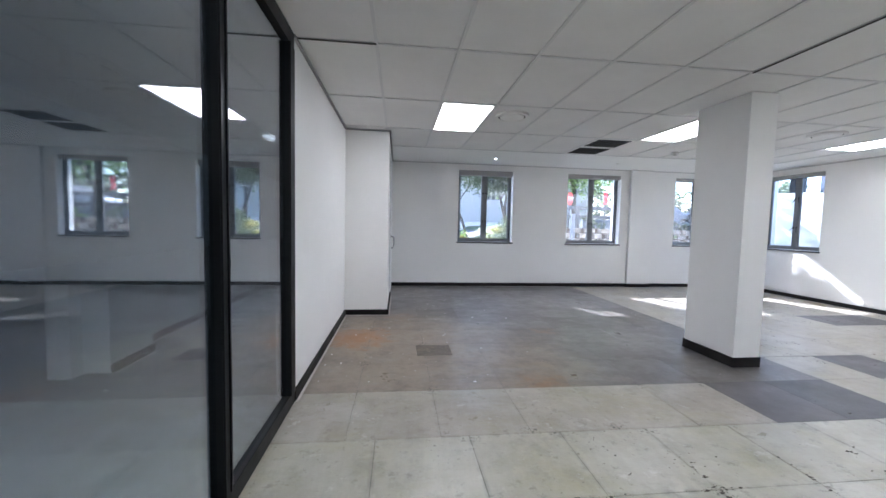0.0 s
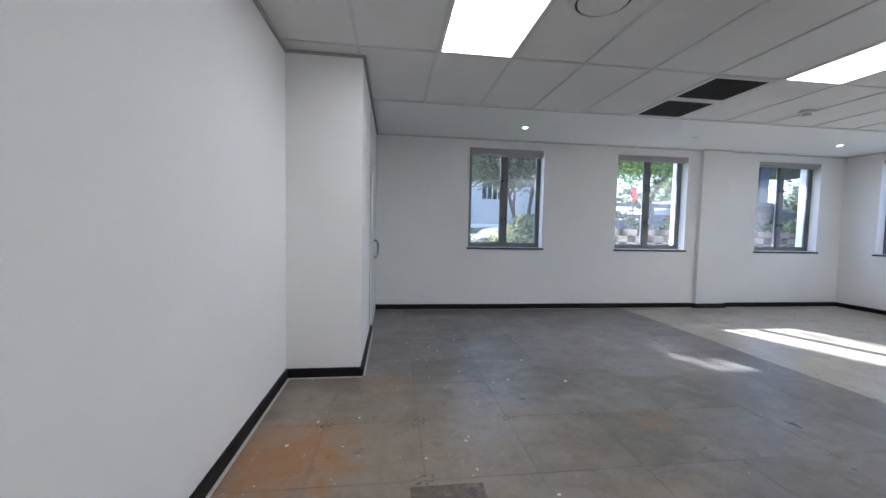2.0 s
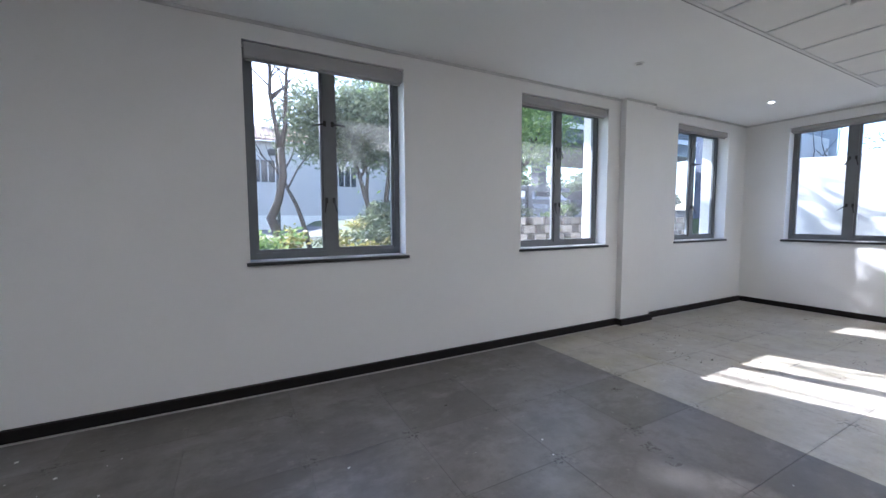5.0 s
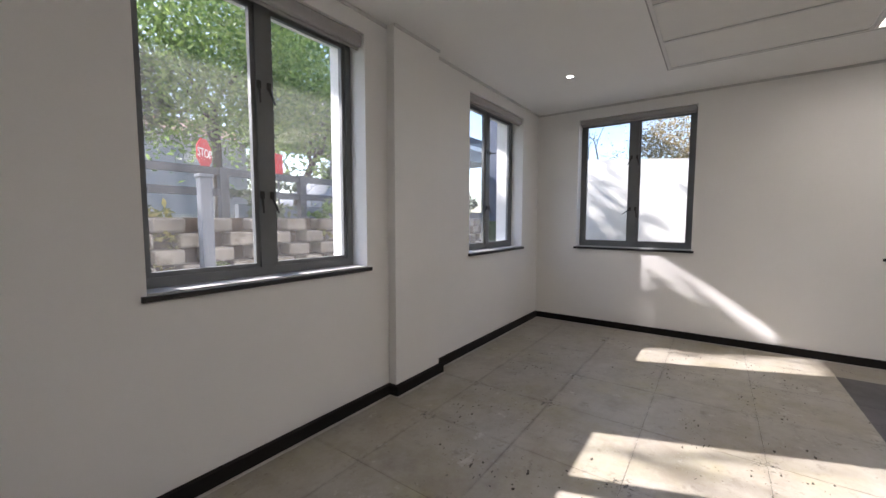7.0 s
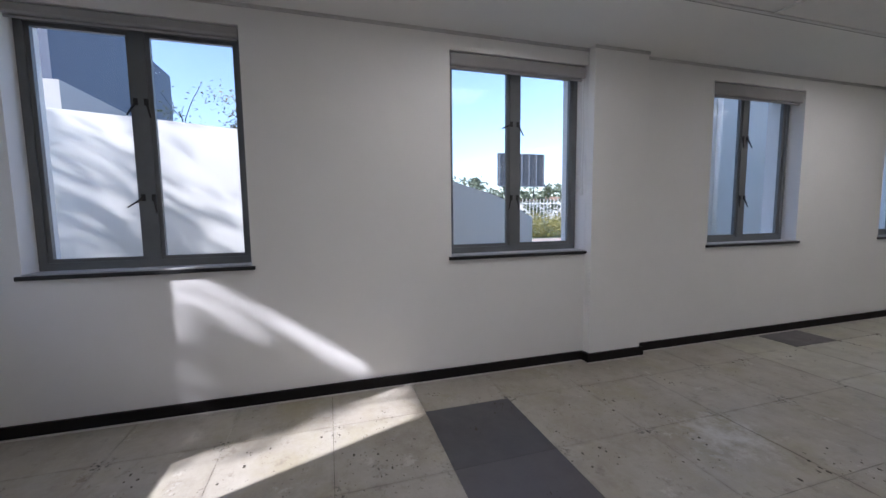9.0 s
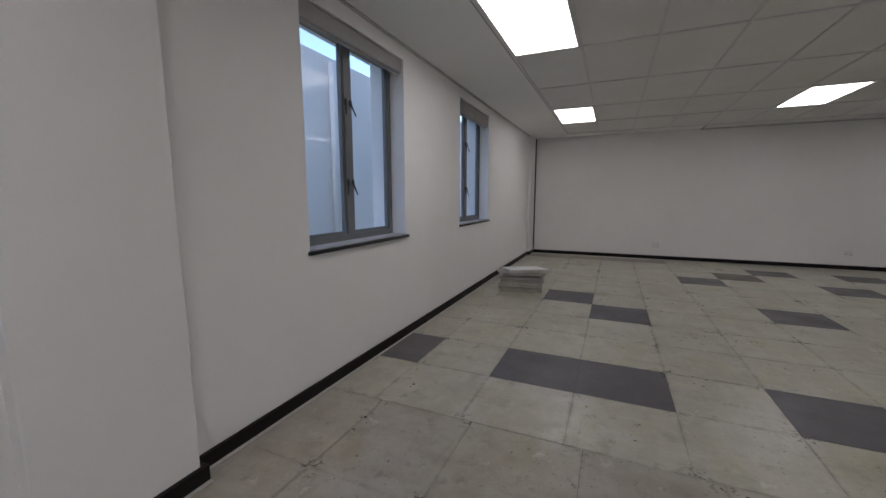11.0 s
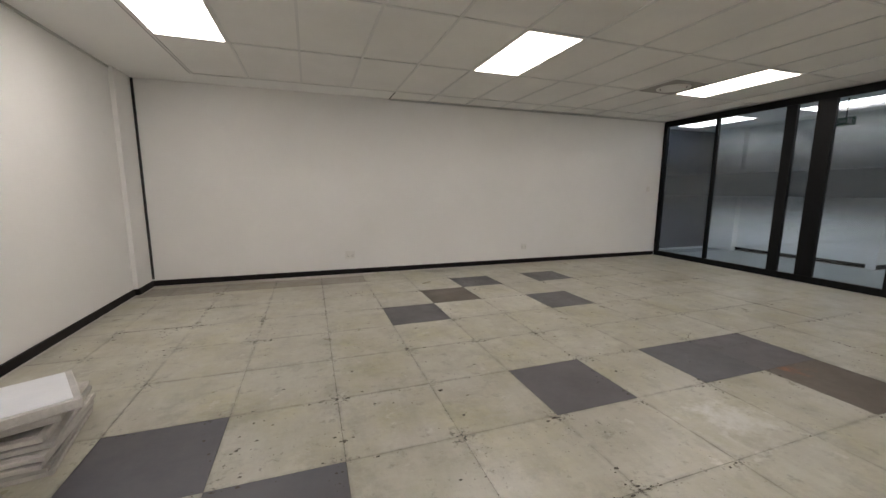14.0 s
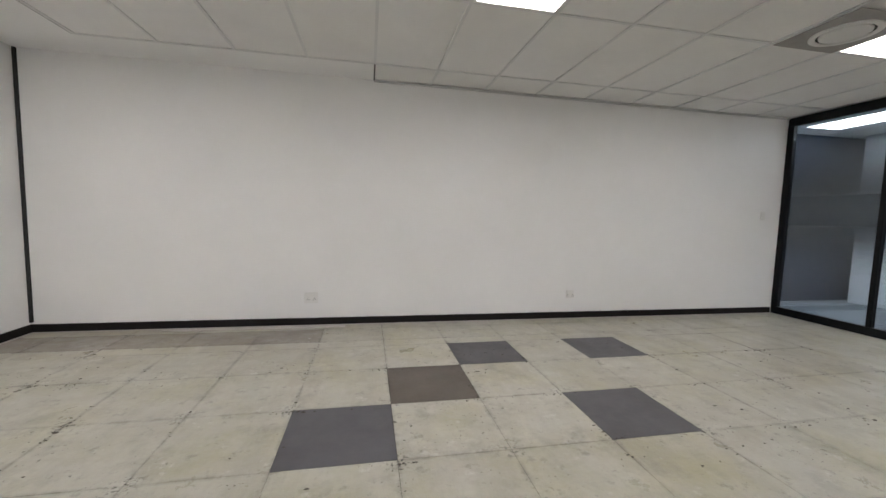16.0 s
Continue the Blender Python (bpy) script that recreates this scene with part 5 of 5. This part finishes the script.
# blue building, hedge, fence, billboard in the distance
bb = empty("blue_building", (17.5, 11.9, 0), "dark blue clad building beyond the boundary wall", "building")
part("wall", box(0, 0.55, -0.2, 8, 2.3, 7.5), BLUE_WALL, bb)
part("annex", box(-1.0, -0.1, -0.2, 5, 0.54, 4.5), RENDER_GREY, bb, "pale lower annex")
hg = bmesh.new()
leaf_cloud(hg, (0, 0, 0.55), (1.6, 6.0, 0.75), 7000, 0.09, 71)
h_ob = solid("hedge", hg, LEAF_YELLOW, "yellow-green clipped hedge along the driveway", "hedge", "stuff")
h_ob.location = (26.0, -6.0, -0.12)
fc = empty("palisade_fence", (40, -4, -0.12), "white palisade security fence", "fence")
for k in range(90):
    part("pale", box(-0.02, -26 + k * 0.4, 0, 0.02, -25.95 + k * 0.4, 2.8), RENDER_GREY, fc)
part("rail", box(0.02, -26, 2.3, 0.06, 10.0, 2.4), RENDER_WHITE, fc)
bl = empty("billboard", (52.0, -19.0, 0), "large dark billboard seen from behind on posts", "billboard", rz=0)
part("panel", box(-0.2, -3.4, 4.9, 0.2, 3.4, 9.1), DARK_STEEL, bl, "dark back of the billboard panel")
for k in range(7):
    part("rib", box(-0.3, -3.3 + k * 1.08, 4.9, -0.205, -3.2 + k * 1.08, 9.1), POST_GREY, bl)
part("walkway", box(-1.0, -3.4, 4.75, -0.22, 3.4, 4.85), POST_GREY, bl)
for k in range(2):
    part("post", box(-0.06, -2.0 + k * 4.0, 0, 0.06, -1.88 + k * 4.0, 5.6), DARK_STEEL, bl)
for i, (y, w, h) in enumerate(((-30, 14, 3.6), (-12, 10, 3.0), (4, 12, 3.4), (-48, 16, 4.5))):
    hb = empty("far_building", (72 + 4 * i, y, 0), "low pale building in the distance", "building", "far buildings")
    part("wall", box(0, -w / 2, 0, 8, w / 2, h), RENDER_WHITE, hb)
    part("roof", box(-0.4, -w / 2 - 0.4, h, 8.4, w / 2 + 0.4, h + 0.4), ROOF_TILE, hb)
fw = bmesh.new()
rf = random.Random(61)
for k in range(26):
    top = rf.uniform(3.0, 4.4)
    leaf_cloud(fw, (64 + 4 * (k % 3), -62 + k * 3.7, top * 0.95), (3.0, 3.2, top), 420, 0.42, 200 + k)
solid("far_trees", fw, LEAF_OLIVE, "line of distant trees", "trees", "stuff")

nw = bmesh.new()
for k in range(16):
    leaf_cloud(nw, (6 + 2.4 * k, 31 + 2 * (k % 3), 3.0 + 0.8 * (k % 2)), (2.2, 1.5, 2.4), 900, 0.26, 300 + k)
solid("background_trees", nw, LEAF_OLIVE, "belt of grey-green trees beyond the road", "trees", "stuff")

# ---- floor ----
JOINT = surface("dirty_floor_joint", (0.09, 0.078, 0.06), 0.9, 0.3, 6, 60, 0.2)
solid("floor", box(XW - 0.05, YS - 0.05, -0.12, XE + 0.05, YN + 0.05, -0.004), JOINT, "raised office floor of worn cream and dark panels", "floor", "structure")
floor_ob = bpy.data.objects["floor"]
YL = [YN, 7.85, 7.24, 6.64, 6.03, 5.43, 4.82, 4.21, 3.61, 3.0, 2.31, 1.70, 1.10, 0.49, -0.10, -0.71, -1.31, -1.91, -2.52, -3.11, -3.71, -4.26, -4.43, -4.85, YS]
XN = [XE, 7.68, 7.06, 6.43, 5.80, 5.17, 4.54, 3.91] + [3.91 - 0.607 * k for k in range(1, 8)] + [XW]
XS = [XE, 7.75, 7.14, 6.53, 5.92, 5.31, 4.70, 4.09, 3.48, 2.88, 2.28, 1.67, 1.06, 0.45, -0.15, XW]
# dark panels by column and row of the grid
GREY_N = {(1, 5), (2, 5), (5, 8), (8, 9), (7, 9)}
GREY_S = {(2, 15), (3, 14), (5, 18), (6, 15), (8, 15), (8, 18), (9, 20), (7, 20), (0, 11), (2, 11), (3, 11), (5, 11), (9, 15)}
RUST_S = {(6, 19), (9, 14)}
tile_mesh = {}


def tile_data(mat):
    if mat.name not in tile_mesh:
        bm = box(-0.5, -0.5, -0.0035, 0.5, 0.5, 0.0)
        tile_mesh[mat.name] = mesh_of("floor_tile", bm, mat)
    return tile_mesh[mat.name]


rest = bmesh.new()
for j in range(len(YL) - 1):
    y1, y0 = YL[j], YL[j + 1]
    xs = XN if j <= 9 else XS
    for i in range(len(xs) - 1):
        x1, x0 = xs[i], xs[i + 1]
        if j <= 9:
            mat = BARE if i >= 7 and j < 9 else CREAM_DUSTY
            mat = GREY_TILE if (i, j) in GREY_N else mat
        else:
            mat = GREY_TILE if (i, j) in GREY_S else RUST_TILE if (i, j) in RUST_S else BAND if j == 22 and i < 5 else CREAM
        g = 0.0009 if mat is BARE else 0.0010 if mat is CREAM_DUSTY else 0.0012
        if mat is CREAM and (x1 < 0.5 and y1 < -0.7 or x1 < 2.4 and -0.8 < y1 < 0.6):
            add_box(rest, x0 + g, y0 + g, -0.0035, x1 - g, y1 - g, 0.0)
            continue
        t = new("tile", tile_data(mat))
        t.parent = floor_ob
        lift = random.uniform(-0.0004, 0.0006)
        t.matrix_basis = pose((x0 + x1) / 2, (y0 + y1) / 2, lift, random.uniform(-0.03, 0.03), random.uniform(-0.03, 0.03)) @ Matrix.Diagonal((x1 - x0 - 2 * g, y1 - y0 - 2 * g, 1, 1))
rest_ob = part("far_tiles", rest, CREAM, floor_ob)
tagged(rest_ob, kind="stuff")
